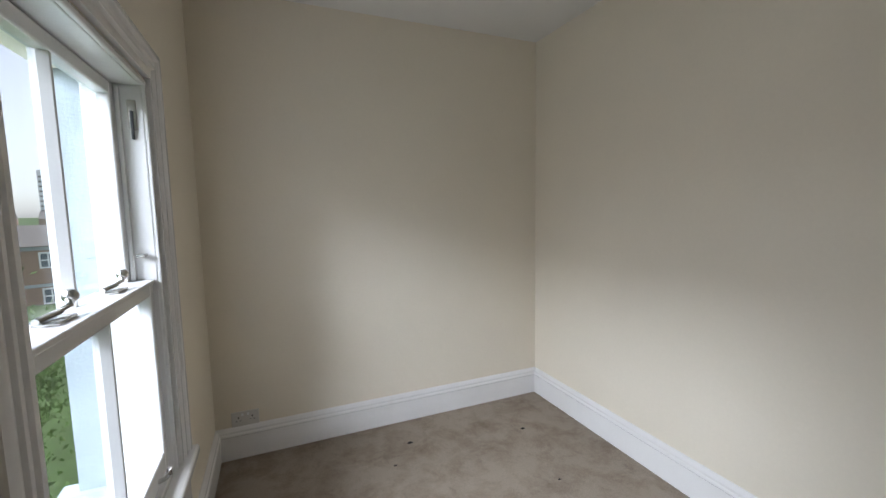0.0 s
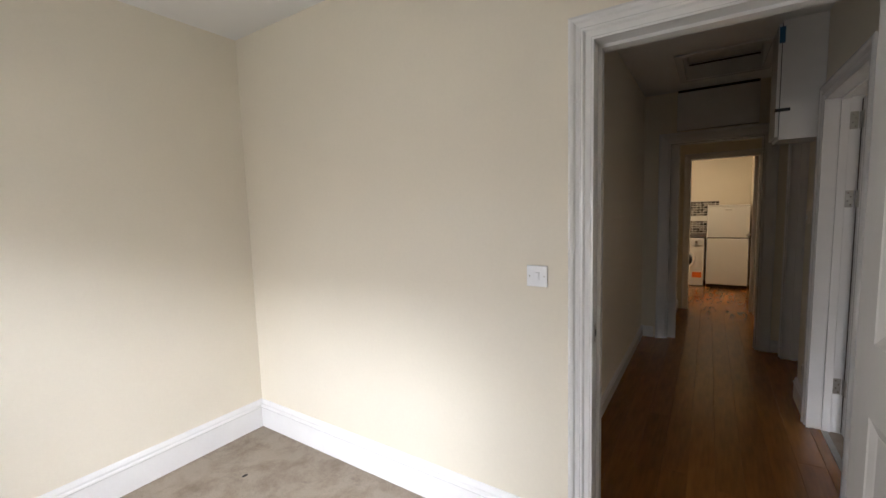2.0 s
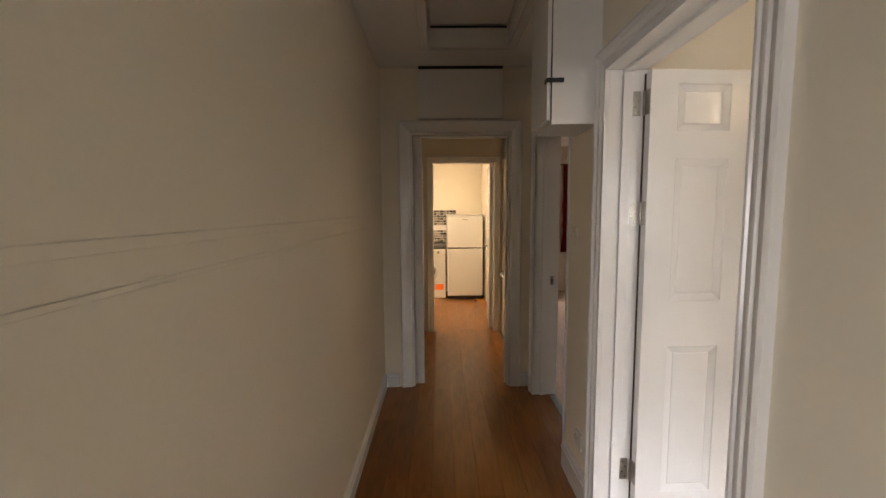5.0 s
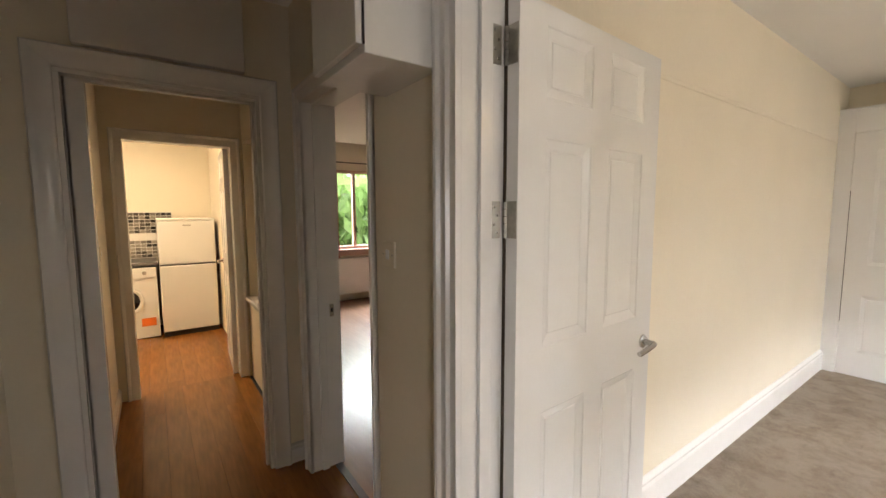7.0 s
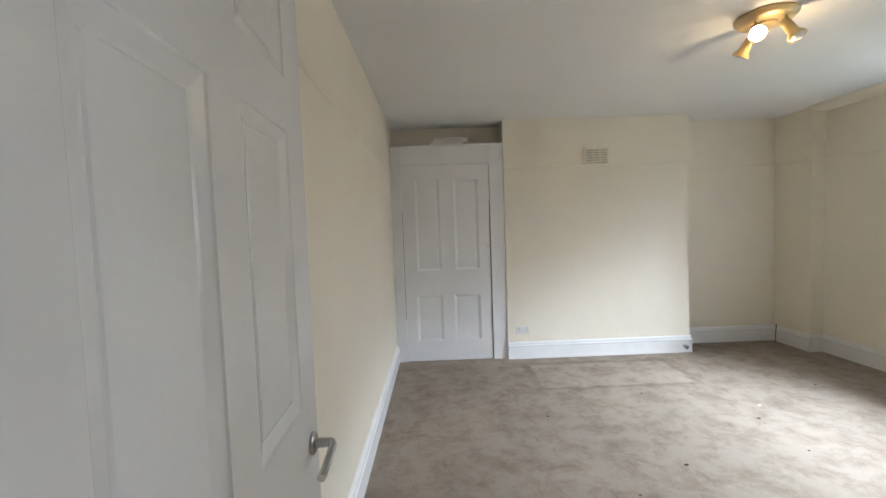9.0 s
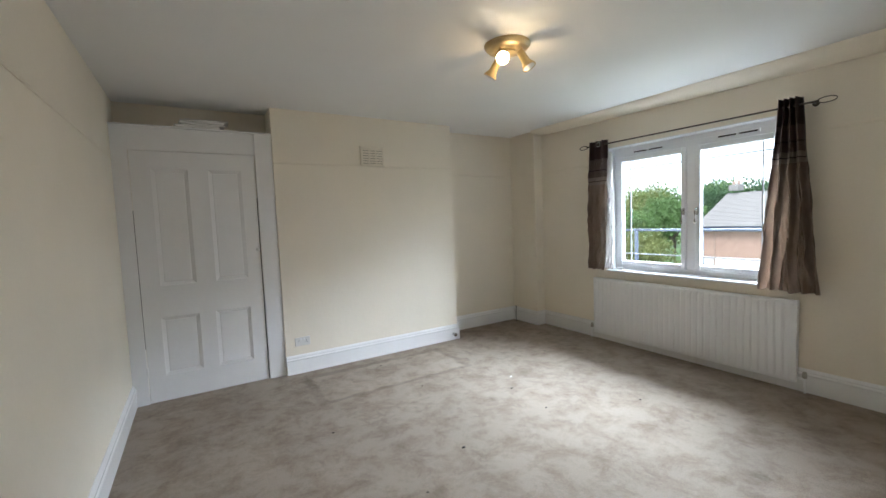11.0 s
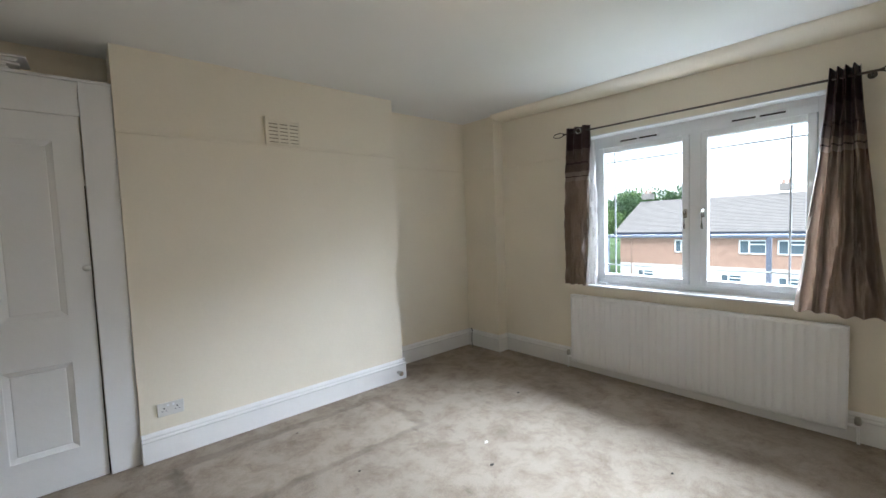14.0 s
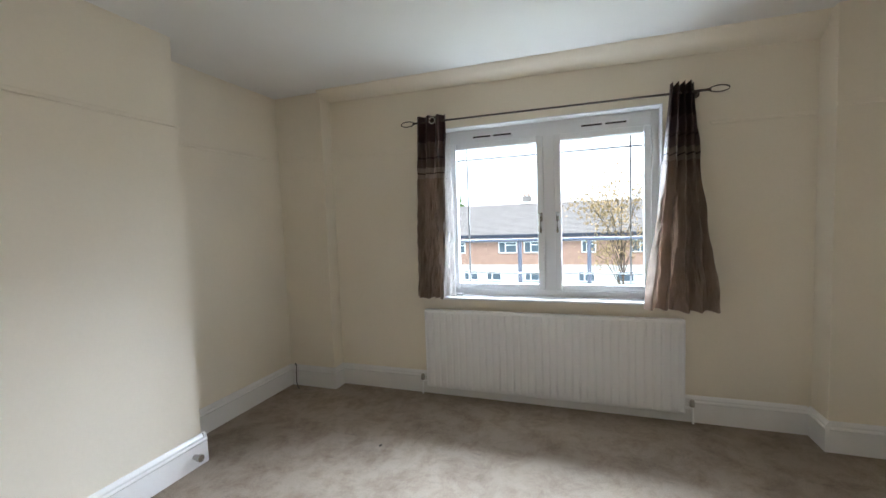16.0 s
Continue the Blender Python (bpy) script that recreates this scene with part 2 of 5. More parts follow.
def glow_material(name, rgb, strength):
    m = bpy.data.materials.new(name)
    m.use_nodes = True
    b = m.node_tree.nodes["Principled BSDF"]
    b.inputs["Emission Color"].default_value = (*rgb, 1)
    b.inputs["Emission Strength"].default_value = strength
    return m


BULB = glow_material("lit_bulb", (1.0, 0.80, 0.5), 14.0)

# ---- mesh helpers ----


def box(bm, x0, x1, y0, y1, z0, z1, bevel=0.0):
    vs = [bm.verts.new((x, y, z)) for x in (x0, x1) for y in (y0, y1) for z in (z0, z1)]
    fs = [bm.faces.new([vs[i] for i in f]) for f in ((0, 1, 3, 2), (4, 6, 7, 5), (0, 4, 5, 1), (2, 3, 7, 6), (0, 2, 6, 4), (1, 5, 7, 3))]
    if bevel:
        es = {e for f in fs for e in f.edges}
        bmesh.ops.bevel(bm, geom=list(es), offset=bevel, segments=2, affect="EDGES", profile=0.5)


def rod(bm, a, b, r, sides=12, r2=None):
    a, b = Vector(a), Vector(b)
    q = (b - a).to_track_quat("Z", "Y")
    r2 = r if r2 is None else r2
    rings = []
    for p, rr in ((a, r), (b, r2)):
        rings.append([bm.verts.new(p + q @ Vector((rr * math.cos(k * math.tau / sides), rr * math.sin(k * math.tau / sides), 0))) for k in range(sides)])
    for k in range(sides):
        bm.faces.new((rings[0][k], rings[0][(k + 1) % sides], rings[1][(k + 1) % sides], rings[1][k]))
    bm.faces.new(rings[0][::-1])
    bm.faces.new(rings[1])


def tube(bm, pts, r, sides=8):
    pts = [Vector(p) for p in pts]
    rings = []
    for i, p in enumerate(pts):
        d = (pts[min(i + 1, len(pts) - 1)] - pts[max(i - 1, 0)])
        q = d.to_track_quat("Z", "Y")
        rings.append([bm.verts.new(p + q @ Vector((r * math.cos(k * math.tau / sides), r * math.sin(k * math.tau / sides), 0))) for k in range(sides)])
    for A, B in zip(rings, rings[1:]):
        for k in range(sides):
            bm.faces.new((A[k], A[(k + 1) % sides], B[(k + 1) % sides], B[k]))
    bm.faces.new(rings[0][::-1])
    bm.faces.new(rings[-1])


def lathe(bm, profile, place, axis=(0, 0, 1), sides=24):
    q = Vector(axis).to_track_quat("Z", "Y")
    place = Vector(place)
    rings = [[bm.verts.new(place + q @ Vector((max(r, 1e-4) * math.cos(k * math.tau / sides), max(r, 1e-4) * math.sin(k * math.tau / sides), h))) for k in range(sides)] for r, h in profile]
    for A, B in zip(rings, rings[1:]):
        for k in range(sides):
            bm.faces.new((A[k], A[(k + 1) % sides], B[(k + 1) % sides], B[k]))
    bm.faces.new(rings[0][::-1])
    bm.faces.new(rings[-1])


def prism(bm, poly, at, h0, h1, mitre=None):
    """A profile of (a, b) pairs drawn from h0 to h1; at(a, b, h) gives the place."""
    m0, m1 = mitre or (lambda a, b: 0.0, lambda a, b: 0.0)
    A = [bm.verts.new(at(a, b, h0 + m0(a, b))) for a, b in poly]
    B = [bm.verts.new(at(a, b, h1 + m1(a, b))) for a, b in poly]
    n = len(poly)
    for k in range(n):
        bm.faces.new((A[k], A[(k + 1) % n], B[(k + 1) % n], B[k]))
    bm.faces.new(A[::-1])
    bm.faces.new(B)


def part(name, bm, mat, parent=None, label="", smooth=False):
    bmesh.ops.recalc_face_normals(bm, faces=bm.faces[:])
    me = bpy.data.meshes.new(name)
    bm.to_mesh(me)
    bm.free()
    me.materials.append(mat)
    if smooth:
        for p in me.polygons:
            p.use_smooth = True
        me.set_sharp_from_angle(angle=radians(40))
    ob = new(name, me)
    if parent is not None:
        ob.parent = parent
    if label:
        tagged(ob, label)
    return ob


def boxes(name, mat, parent, *dims, bevel=0.0, label=""):
    bm = bmesh.new()
    for d in dims:
        box(bm, *d, bevel=bevel)
    return part(name, bm, mat, parent, label)


def thing(name, label, category, m=None, group="", kind=""):
    ob = new(name)
    ob.empty_display_size = 0.1
    if m is not None:
        ob.matrix_basis = m
    return tagged(ob, label, category, group, kind)


def struct(name, mat, *dims, label="", category="", bevel=0.0):
    ob = boxes(name, mat, None, *dims, bevel=bevel)
    return tagged(ob, label, category, kind="structure")


# ---- structure ----
H = 2.60
struct("wall_north_bedroom", WALL, (-0.30, 2.33, 2.85, 3.0, -0.2, H), label="cream painted plaster wall above white skirting", category="wall")
# window wall of the first room, with the sash opening
SY0, SY1, SZ0, SZ1 = 1.10, 1.95, 0.52, 1.86
struct("wall_west_bedroom", WALL, (-0.25, 0.014, -0.33, SY0 - 0.014, -0.2, H), (-0.25, 0.014, SY1 + 0.014, 2.85, -0.2, H), (-0.25, 0.014, SY0 - 0.014, SY1 + 0.014, -0.2, SZ0 - 0.036), (-0.25, 0.014, SY0 - 0.014, SY1 + 0.014, SZ1 + 0.014, H), label="cream painted wall around a sash window", category="wall")
# wall with the first door
D1Y0, D1Y1, DTOP = -0.16, 0.61, 2.06
struct("wall_east_bedroom", WALL, (2.20, 2.33, D1Y1 + 0.02, 2.85, -0.2, H), (2.20, 2.33, -0.33, D1Y0 - 0.02, -0.2, H), (2.20, 2.33, D1Y0 - 0.02, D1Y1 + 0.02, DTOP + 0.02, H), label="cream painted wall with a doorway to the hall", category="wall")
D2X0, D2X1 = 3.155, 3.975
D3X0, D3X1 = 4.56, 5.37
struct("wall_middle", WALL, (-0.78, D2X0 - 0.02, -0.47, -0.33, -0.2, H), (D2X1 + 0.02, 4.46, -0.47, -0.33, -0.2, H), (D2X0 - 0.02, D2X1 + 0.02, -0.47, -0.33, DTOP + 0.02, H), label="cream painted partition with a doorway between hall and bedroom", category="wall")
struct("wall_south_hall", WALL, (4.46, D3X0 - 0.02, -0.54, -0.40, -0.2, H), (D3X1 + 0.02, 5.98, -0.54, -0.36, -0.2, H), (5.98, 7.06, -0.54, -0.36, -0.2, 0.70), (5.98, 7.06, -0.54, -0.36, 2.07, H), (5.98, 7.06, -0.54, -0.47, 0.70, 2.07), (7.06, 9.75, -0.54, -0.36, -0.2, H), (D3X0 - 0.02, D3X1 + 0.02, -0.54, -0.36, DTOP + 0.02, H), label="cream painted wall with a shallow niche and a doorway", category="wall")
struct("wall_north_hall", WALL, (2.33, 5.67, 0.853, 1.0, -0.2, H), label="cream painted hall wall with an old dado line", category="wall")
AY0, AY1, ATOP = -0.19, 0.62, 2.10
struct("wall_end_hall", WALL, (5.55, 5.67, AY1, 0.853, -0.2, H), (5.55, 5.67, -0.36, AY0, -0.2, H), (5.55, 5.67, AY0, AY1, ATOP, H), label="cream painted end wall with a cased opening", category="wall")
struct("wall_north_lobby", WALL, (5.67, 7.12, 0.60, 0.75, -0.2, H), label="cream painted lobby wall", category="wall")
KY0, KY1, KTOP = -0.262, 0.465, 2.035
struct("wall_kitchen_door", WALL, (7.12, 7.22, KY1 + 0.02, 2.3, -0.2, H), (7.12, 7.22, -0.36, KY0 - 0.02, -0.2, H), (7.12, 7.22, KY0 - 0.02, KY1 + 0.02, KTOP + 0.02, H), label="cream painted wall with the kitchen doorway", category="wall")
struct("wall_kitchen_end", WALL, (9.60, 9.75, -0.36, 2.3, -0.2, H), label="pale yellow cream kitchen end wall", category="wall")
struct("wall_kitchen_north", WALL, (7.12, 9.75, 2.3, 2.45, -0.2, H), label="cream kitchen side wall", category="wall")
# second bedroom
WX, EX, SYW = -0.47, 4.12, -4.99
WY0, WY1, WZ0, WZ1 = -3.50, -1.88, 0.83, 2.205
struct("wall_west_large_bedroom", WALL, (-0.78, WX, SYW - 0.15, WY0, -0.2, H), (-0.78, WX, WY1, -0.47, -0.2, H), (-0.78, WX, WY0, WY1, -0.2, WZ0), (-0.78, WX, WY0, WY1, WZ1, H), label="cream painted window wall of the large bedroom", category="wall")
struct("wall_pier_corner", WALL, (WX - 0.01, -0.325, SYW, -4.52, -0.2, H), label="cream painted corner pier", category="wall")
struct("wall_pier_north", WALL, (WX - 0.01, -0.275, -1.03, -0.47, -0.2, H), label="cream painted pier beside the window", category="wall")
struct("wall_south_large_bedroom", WALL, (-0.78, EX + 0.13, SYW - 0.15, SYW, -0.2, H), label="cream painted alcove wall", category="wall")
struct("wall_chimney_breast", WALL, (0.884, 2.90, SYW - 0.01, -4.68, -0.2, H), label="cream painted chimney breast with a vent", category="chimney breast")
struct("wall_east_large_bedroom", WALL, (EX, EX + 0.13, SYW - 0.15, -0.47, -0.2, H), label="cream painted bedroom wall behind the open door", category="wall")
# third room behind the hall
R3Y0, R3Y1, R3Z0, R3Z1 = -3.55, -2.14, 0.86, 2.16
struct("wall_east_far_room", WALL, (9.60, 9.75, -5.2, R3Y0, -0.2, H), (9.60, 9.75, R3Y1, -0.54, -0.2, H), (9.60, 9.75, R3Y0, R3Y1, -0.2, R3Z0), (9.60, 9.75, R3Y0, R3Y1, R3Z1, H), label="pale wall with a window in the far room", category="wall")
struct("wall_south_far_room", WALL, (4.25, 9.75, -5.2, -5.05, -0.2, H), label="pale wall of the far room", category="wall")
# ceilings
struct("ceiling_bedroom", CEIL, (-0.3, 2.33, -0.33, 3.0, H, H + 0.15), label="white painted ceiling", category="ceiling")
HX0, HX1, HY0, HY1 = 4.40, 5.12, -0.10, 0.46
struct("ceiling_hall", CEIL, (2.33, HX0, -0.47, 1.0, H, H + 0.3), (HX1, 7.22, -0.55, 1.0, H, H + 0.3), (HX0, HX1, HY1, 1.0, H, H + 0.3), (HX0, HX1, -0.55, HY0, H, H + 0.3), (HX0, HX1, HY0, HY1, H + 0.24, H + 0.3), label="white hall ceiling with a recessed loft hatch", category="ceiling")
struct("ceiling_kitchen", CEIL, (7.22, 9.75, -0.55, 2.45, H, H + 0.15), label="white kitchen ceiling", category="ceiling")
struct("ceiling_large_bedroom", CEIL, (-0.78, 4.25, -5.15, -0.47, H, H + 0.15), label="white ceiling with a soft cove at the window wall", category="ceiling")
struct("ceiling_far_room", CEIL, (4.25, 9.75, -5.2, -0.55, H, H + 0.15), label="white ceiling of the far room", category="ceiling")
# cove along the window wall
bm = bmesh.new()
ends = []
for y, out, drop in ((-4.52, 0.20, 0.05), (-1.03, 0.13, 0.12)):
    arc = [(out * (1 - k / 10) + 0.022 * math.sin(math.pi * k / 10), -0.004 - (drop - 0.004) * k / 10 - 0.012 * math.sin(math.pi * k / 10)) for k in range(11)]
    ends.append([bm.verts.new((WX + a, y, H + b)) for a, b in [(-0.002, 0.002), (out, 0.002)] + arc + [(-0.002, -drop)]])
for k in range(len(ends[0])):
    q = (k + 1) % len(ends[0])
    bm.faces.new((ends[0][k], ends[0][q], ends[1][q], ends[1][k]))
bm.faces.new(ends[0][::-1])
bm.faces.new(ends[1])
tagged(part("trim_cove", bm, WALL, None, smooth=True), "soft rounded plaster cove above the window", "cove", kind="structure")
# floors
struct("floor_bedroom", CARPET, (-0.3, 2.265, -0.33, 2.9, -0.2, 0.0), label="stained beige fitted carpet", category="carpet")
struct("floor_large_bedroom", CARPET, (-0.78, 4.25, -5.1, -0.40, -0.2, 0.0), label="worn stained beige fitted carpet", category="carpet")
hall_floor = struct("floor_hall", DARKGAP, (2.265, 9.75, -0.33, 2.45, -0.2, -0.012), (D2X0 - 0.02, D2X1 + 0.02, -0.40, -0.33, -0.2, -0.012), (4.46, 7.22, -0.50, -0.33, -0.2, -0.012), label="red-brown laminate plank floor", category="floor")
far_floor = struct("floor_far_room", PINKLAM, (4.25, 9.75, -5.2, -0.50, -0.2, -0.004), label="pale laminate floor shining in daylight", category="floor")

# ---- trims ----
SKIRT = [(0.0, 0.0), (0.022, 0.0), (0.022, 0.135), (0.028, 0.142), (0.026, 0.150), (0.020, 0.156), (0.020, 0.168), (0.012, 0.180), (0.004, 0.187), (0.0, 0.187)]


def skirting(along, fixed, sign, h0, h1, scale=1.0):
    """along 'x' or 'y'; the wall's plane is at fixed, and the room lies on the side of sign."""
    bm = bmesh.new()
    if along == "x":
        prism(bm, SKIRT, lambda a, b, h: (h, fixed + sign * a * (1.0 if scale == 1 else 0.8), b * scale + 0.001), h0, h1)
    else:
        prism(bm, SKIRT, lambda a, b, h: (fixed + sign * a * (1.0 if scale == 1 else 0.8), h, b * scale + 0.001), h0, h1)
    return tagged(part("baseboard", bm, GLOSS), "white gloss painted moulded skirting board", "skirting board", kind="structure")


skirting("x", 2.85, -1, 0.014, 2.20)
skirting("y", 2.20, -1, 0.70, 2.828)
skirting("y", 0.014, 1, 2.14, 2.828)
skirting("y", 0.014, 1, -0.33, 0.95)
skirting("x", -0.33, 1, 0.04, 2.2)
skirting("x", 0.853, -1, 2.33, 5.55, 0.62)
skirting("x", -0.33, 1, 2.33, 3.06, 0.85)
skirting("x", -0.33, 1, 4.075, 4.46, 0.85)
skirting("y", 5.55, -1, 0.735, 0.84, 0.62)
skirting("y", 5.55, -1, -0.36, -0.265, 0.62)
skirting("x", 0.60, -1, 5.67, 7.10, 0.62)
skirting("y", EX, -1, -4.70, -0.52)
skirting("x", -4.68, 1, 0.862, 2.90)
skirting("y", 0.884, -1, -4.968, -4.66)
skirting("x", SYW, 1, -0.325, 0.86)
skirting("y", -0.325, 1, -4.968, -4.50)
skirting("x", -4.52, 1, WX, -0.325)
skirting("y", WX, 1, -4.498, -1.052)
skirting("x", -1.03, -1, WX, -0.253)
skirting("y", -0.275, 1, -1.03, -0.492)
skirting("x", -0.47, -1, -0.25, 3.1)

ARCH = [(0.0, 0.0), (0.090, 0.0), (0.090, 0.026), (0.080, 0.032), (0.070, 0.030), (0.064, 0.020), (0.048, 0.017), (0.044, 0.024), (0.036, 0.024), (0.030, 0.014), (0.012, 0.012), (0.008, 0.018), (0.0, 0.018)]

PLAIN = [(0.0, 0.0), (0.090, 0.0), (0.090, 0.022), (0.083, 0.029), (0.070, 0.027), (0.060, 0.018), (0.010, 0.016), (0.004, 0.013), (0.0, 0.008)]


def casing(name, axis, fixed, sign, a0, a1, top, wide=1.0, legs=(True, True), label="white gloss moulded door architrave", mat=None, bottom=0.0, profile=ARCH):
    """Architrave round an opening from a0 to a1, in the plane axis = fixed, standing out to the side of sign."""
    root = thing(name, label, "architrave", kind="structure")

    def put(u, d, z):
        return (fixed + sign * d, u, z) if axis == "x" else (u, fixed + sign * d, z)
    prof = [(a * wide, b) for a, b in profile]
    for n, on in enumerate(legs):
        if not on:
            continue
        bm = bmesh.new()
        if n == 0:
            prism(bm, prof, lambda a, b, h: put(a0 - a, b, h), bottom, top, (lambda a, b: 0.0, lambda a, b: a))
        else:
            prism(bm, prof, lambda a, b, h: put(a1 + a, b, h), bottom, top, (lambda a, b: 0.0, lambda a, b: a))
        part("jamb_moulding", bm, mat or GLOSS, root, smooth=True)
    bm = bmesh.new()
    prism(bm, prof, lambda a, b, h: put(h, b, top + a), a0, a1, (lambda a, b: -a, lambda a, b: a))
    part("head_moulding", bm, mat or GLOSS, root, smooth=True)
    return root


def lining(name, axis, a0, a1, f0, f1, top, stop, label):
    """Jamb and head boards inside an opening, with a door stop from stop[0] to stop[1] across the wall."""
    root = thing(name, label, "door frame", kind="structure")

    def put(u0, u1, d0, d1, z0, z1):
        return (d0, d1, u0, u1, z0, z1) if axis == "x" else (u0, u1, d0, d1, z0, z1)
    boxes("jamb_board", GLOSS, root, put(a0 - 0.02, a0, f0, f1, 0.002, top), bevel=0.002)
    boxes("jamb_board", GLOSS, root, put(a1, a1 + 0.02, f0, f1, 0.002, top), bevel=0.002)
    boxes("head_board", GLOSS, root, put(a0 - 0.02, a1 + 0.02, f0, f1, top, top + 0.02), bevel=0.002)
    if stop:
        boxes("door_stop", GLOSS, root, put(a0, a0 + 0.013, *stop, 0.002, top), put(a1 - 0.013, a1, *stop, 0.002, top), put(a0 + 0.013, a1 - 0.013, *stop, top - 0.013, top), bevel=0.002)
    return root


casing("trim_door_bedroom", "x", 2.20, -1, D1Y0, D1Y1, DTOP)
casing("trim_door_bedroom_hall_side", "x", 2.33, 1, D1Y0, D1Y1, DTOP)
lining("door_frame_1", "x", D1Y0, D1Y1, 2.199, 2.331, DTOP, (2.25, 2.29), "white gloss painted door frame of the small bedroom")
casing("trim_door_large_bedroom", "y", -0.33, 1, D2X0, D2X1, DTOP)
casing("trim_door_large_bedroom_inside", "y", -0.47, -1, D2X0, D2X1, DTOP)
lining("door_frame_2", "y", D2X0, D2X1, -0.471, -0.329, DTOP, (-0.425, -0.385), "white gloss painted door frame of the large bedroom")
casing("trim_hall_opening", "x", 5.55, -1, AY0, AY1, ATOP, 1.0, (True, True), "white gloss architrave round the hall opening", profile=PLAIN)
lining("door_frame_3", "x", AY0 + 0.02, AY1 - 0.02, 5.549, 5.671, ATOP - 0.02, (5.60, 5.63), "white gloss painted lining of the hall opening")
struct("trim_hall_jamb", GLOSS, (5.60, 5.672, 0.525, 0.60, 0.002, ATOP - 0.02), bevel=0.003, label="white painted stepped jamb board", category="jamb")
casing("trim_kitchen_door", "x", 7.12, -1, KY0, KY1, KTOP, 0.9, (True, True), "white painted kitchen door architrave", profile=PLAIN)
lining("door_frame_4", "x", KY0, KY1, 7.119, 7.221, KTOP, None, "white painted kitchen door frame")
casing("trim_far_room_door", "y", -0.36, 1, D3X0, D3X1, DTOP, 0.85, (False, True), "white gloss architrave of the far room door", profile=PLAIN)
lining("door_frame_5", "y", D3X0, D3X1, -0.541, -0.345, DTOP, (-0.45, -0.41), "white gloss painted frame of the far room door")
struct("trim_threshold_far_room", RODM, (D3X0, D3X1, -0.525, -0.485, 0.0, 0.006), label="dull metal threshold strip", category="threshold")
struct("trim_threshold_bedroom", OLDMETAL, (2.245, 2.285, D1Y0, D1Y1, 0.0, 0.006), label="dull metal carpet threshold strip", category="threshold")
struct("trim_threshold_large_bedroom", OLDMETAL, (D2X0, D2X1, -0.415, -0.385, 0.0, 0.006), label="dull metal carpet threshold strip", category="threshold")
struct("trim_niche_sill", GLOSS, (5.98, 7.06, -0.47, -0.325, 0.70, 0.735), bevel=0.008, label="white painted sill of the lobby niche", category="sill")
struct("trim_dado", WALL, (2.34, 5.55, 0.8485, 0.854, 1.425, 1.447), bevel=0.002, label="thin painted-over dado line on the hall wall", category="dado rail")

struct("trim_wall_ridge", WALL, (2.34, 5.05, 0.8505, 0.854, 1.362, 1.374), bevel=0.002, label="faint painted-over ridge below the dado line", category="wall ridge")


def picture_rail(*d):
    return struct("trim_picture_rail", WALL, d, bevel=0.004, label="thin painted-over picture rail", category="picture rail")


picture_rail(0.872, 2.90, -4.681, -4.668, 2.075, 2.098)
picture_rail(0.872, 0.885, -4.98, -4.67, 2.075, 2.098)
picture_rail(-0.325, 0.872, SYW - 0.001, SYW + 0.012, 2.045, 2.068)
picture_rail(-0.326, -0.313, -4.978, -4.52, 2.045, 2.068)
picture_rail(WX - 0.001, WX + 0.012, -4.51, -3.72, 2.045, 2.068)
picture_rail(WX - 0.001, WX + 0.012, -1.60, -1.04, 2.03, 2.053)
picture_rail(-0.276, -0.263, -1.03, -0.48, 2.03, 2.053)
picture_rail(EX - 0.003, EX + 0.001, -4.69, -0.50, 2.075, 2.098)

# ---- doors ----


def panel_faces(bm, u0, u1, w0, w1, v, s, deep=0.011, slope=0.032, field=0.045):
    """A moulded panel in a door's face at depth v, whose outside lies towards s."""
    rings = []
    for inset, d in ((0.0, 0.0), (0.004, 0.003), (slope * 0.8, deep * 0.8), (slope, deep), (slope + 0.004, deep - 0.002)):
        rings.append([bm.verts.new((u, v - s * d, w)) for u, w in ((u0 + inset, w0 + inset), (u1 - inset, w0 + inset), (u1 - inset, w1 - inset), (u0 + inset, w1 - inset))])
    for A, B in zip(rings, rings[1:]):
        for k in range(4):
            bm.faces.new((A[k], A[(k + 1) % 4], B[(k + 1) % 4], B[k]))
    bm.faces.new(rings[-1])


def panel_door(root, width, height, thick, panels, mat, z0=0.008, raised=True):
    """Stiles and rails as one body with each panel a part; local x runs from the hinge, y across, z up."""
    us = sorted({0.0, width} | {p for q in panels for p in q[:2]})
    ws = sorted({z0, height} | {p for q in panels for p in q[2:]})
    bm = bmesh.new()
    for a, b in zip(us, us[1:]):
        for c, d in zip(ws, ws[1:]):
            mu, mw = (a + b) / 2, (c + d) / 2
            if not any(p[0] < mu < p[1] and p[2] < mw < p[3] for p in panels):
                for v in (0.0, thick):
                    bm.faces.new([bm.verts.new((u, v, w)) for u, w in ((a, c), (b, c), (b, d), (a, d))])
    for u in (0.0, width):
        bm.faces.new([bm.verts.new(p) for p in ((u, 0, z0), (u, thick, z0), (u, thick, height), (u, 0, height))])
    for w in (z0, height):
        bm.faces.new([bm.verts.new(p) for p in ((0, 0, w), (width, 0, w), (width, thick, w), (0, thick, w))])
    bmesh.ops.remove_doubles(bm, verts=bm.verts[:], dist=1e-5)
    part("door_body", bm, mat, root)
    for q in panels:
        bm = bmesh.new()
        if raised:
            panel_faces(bm, *q, 0.0, -1)
            panel_faces(bm, *q, thick, 1)
        else:
            panel_faces(bm, *q, 0.0, -1, 0.014, 0.03, 0.034)
            panel_faces(bm, *q, thick, 1, 0.014, 0.03, 0.034)
        part("panel", bm, mat, root)


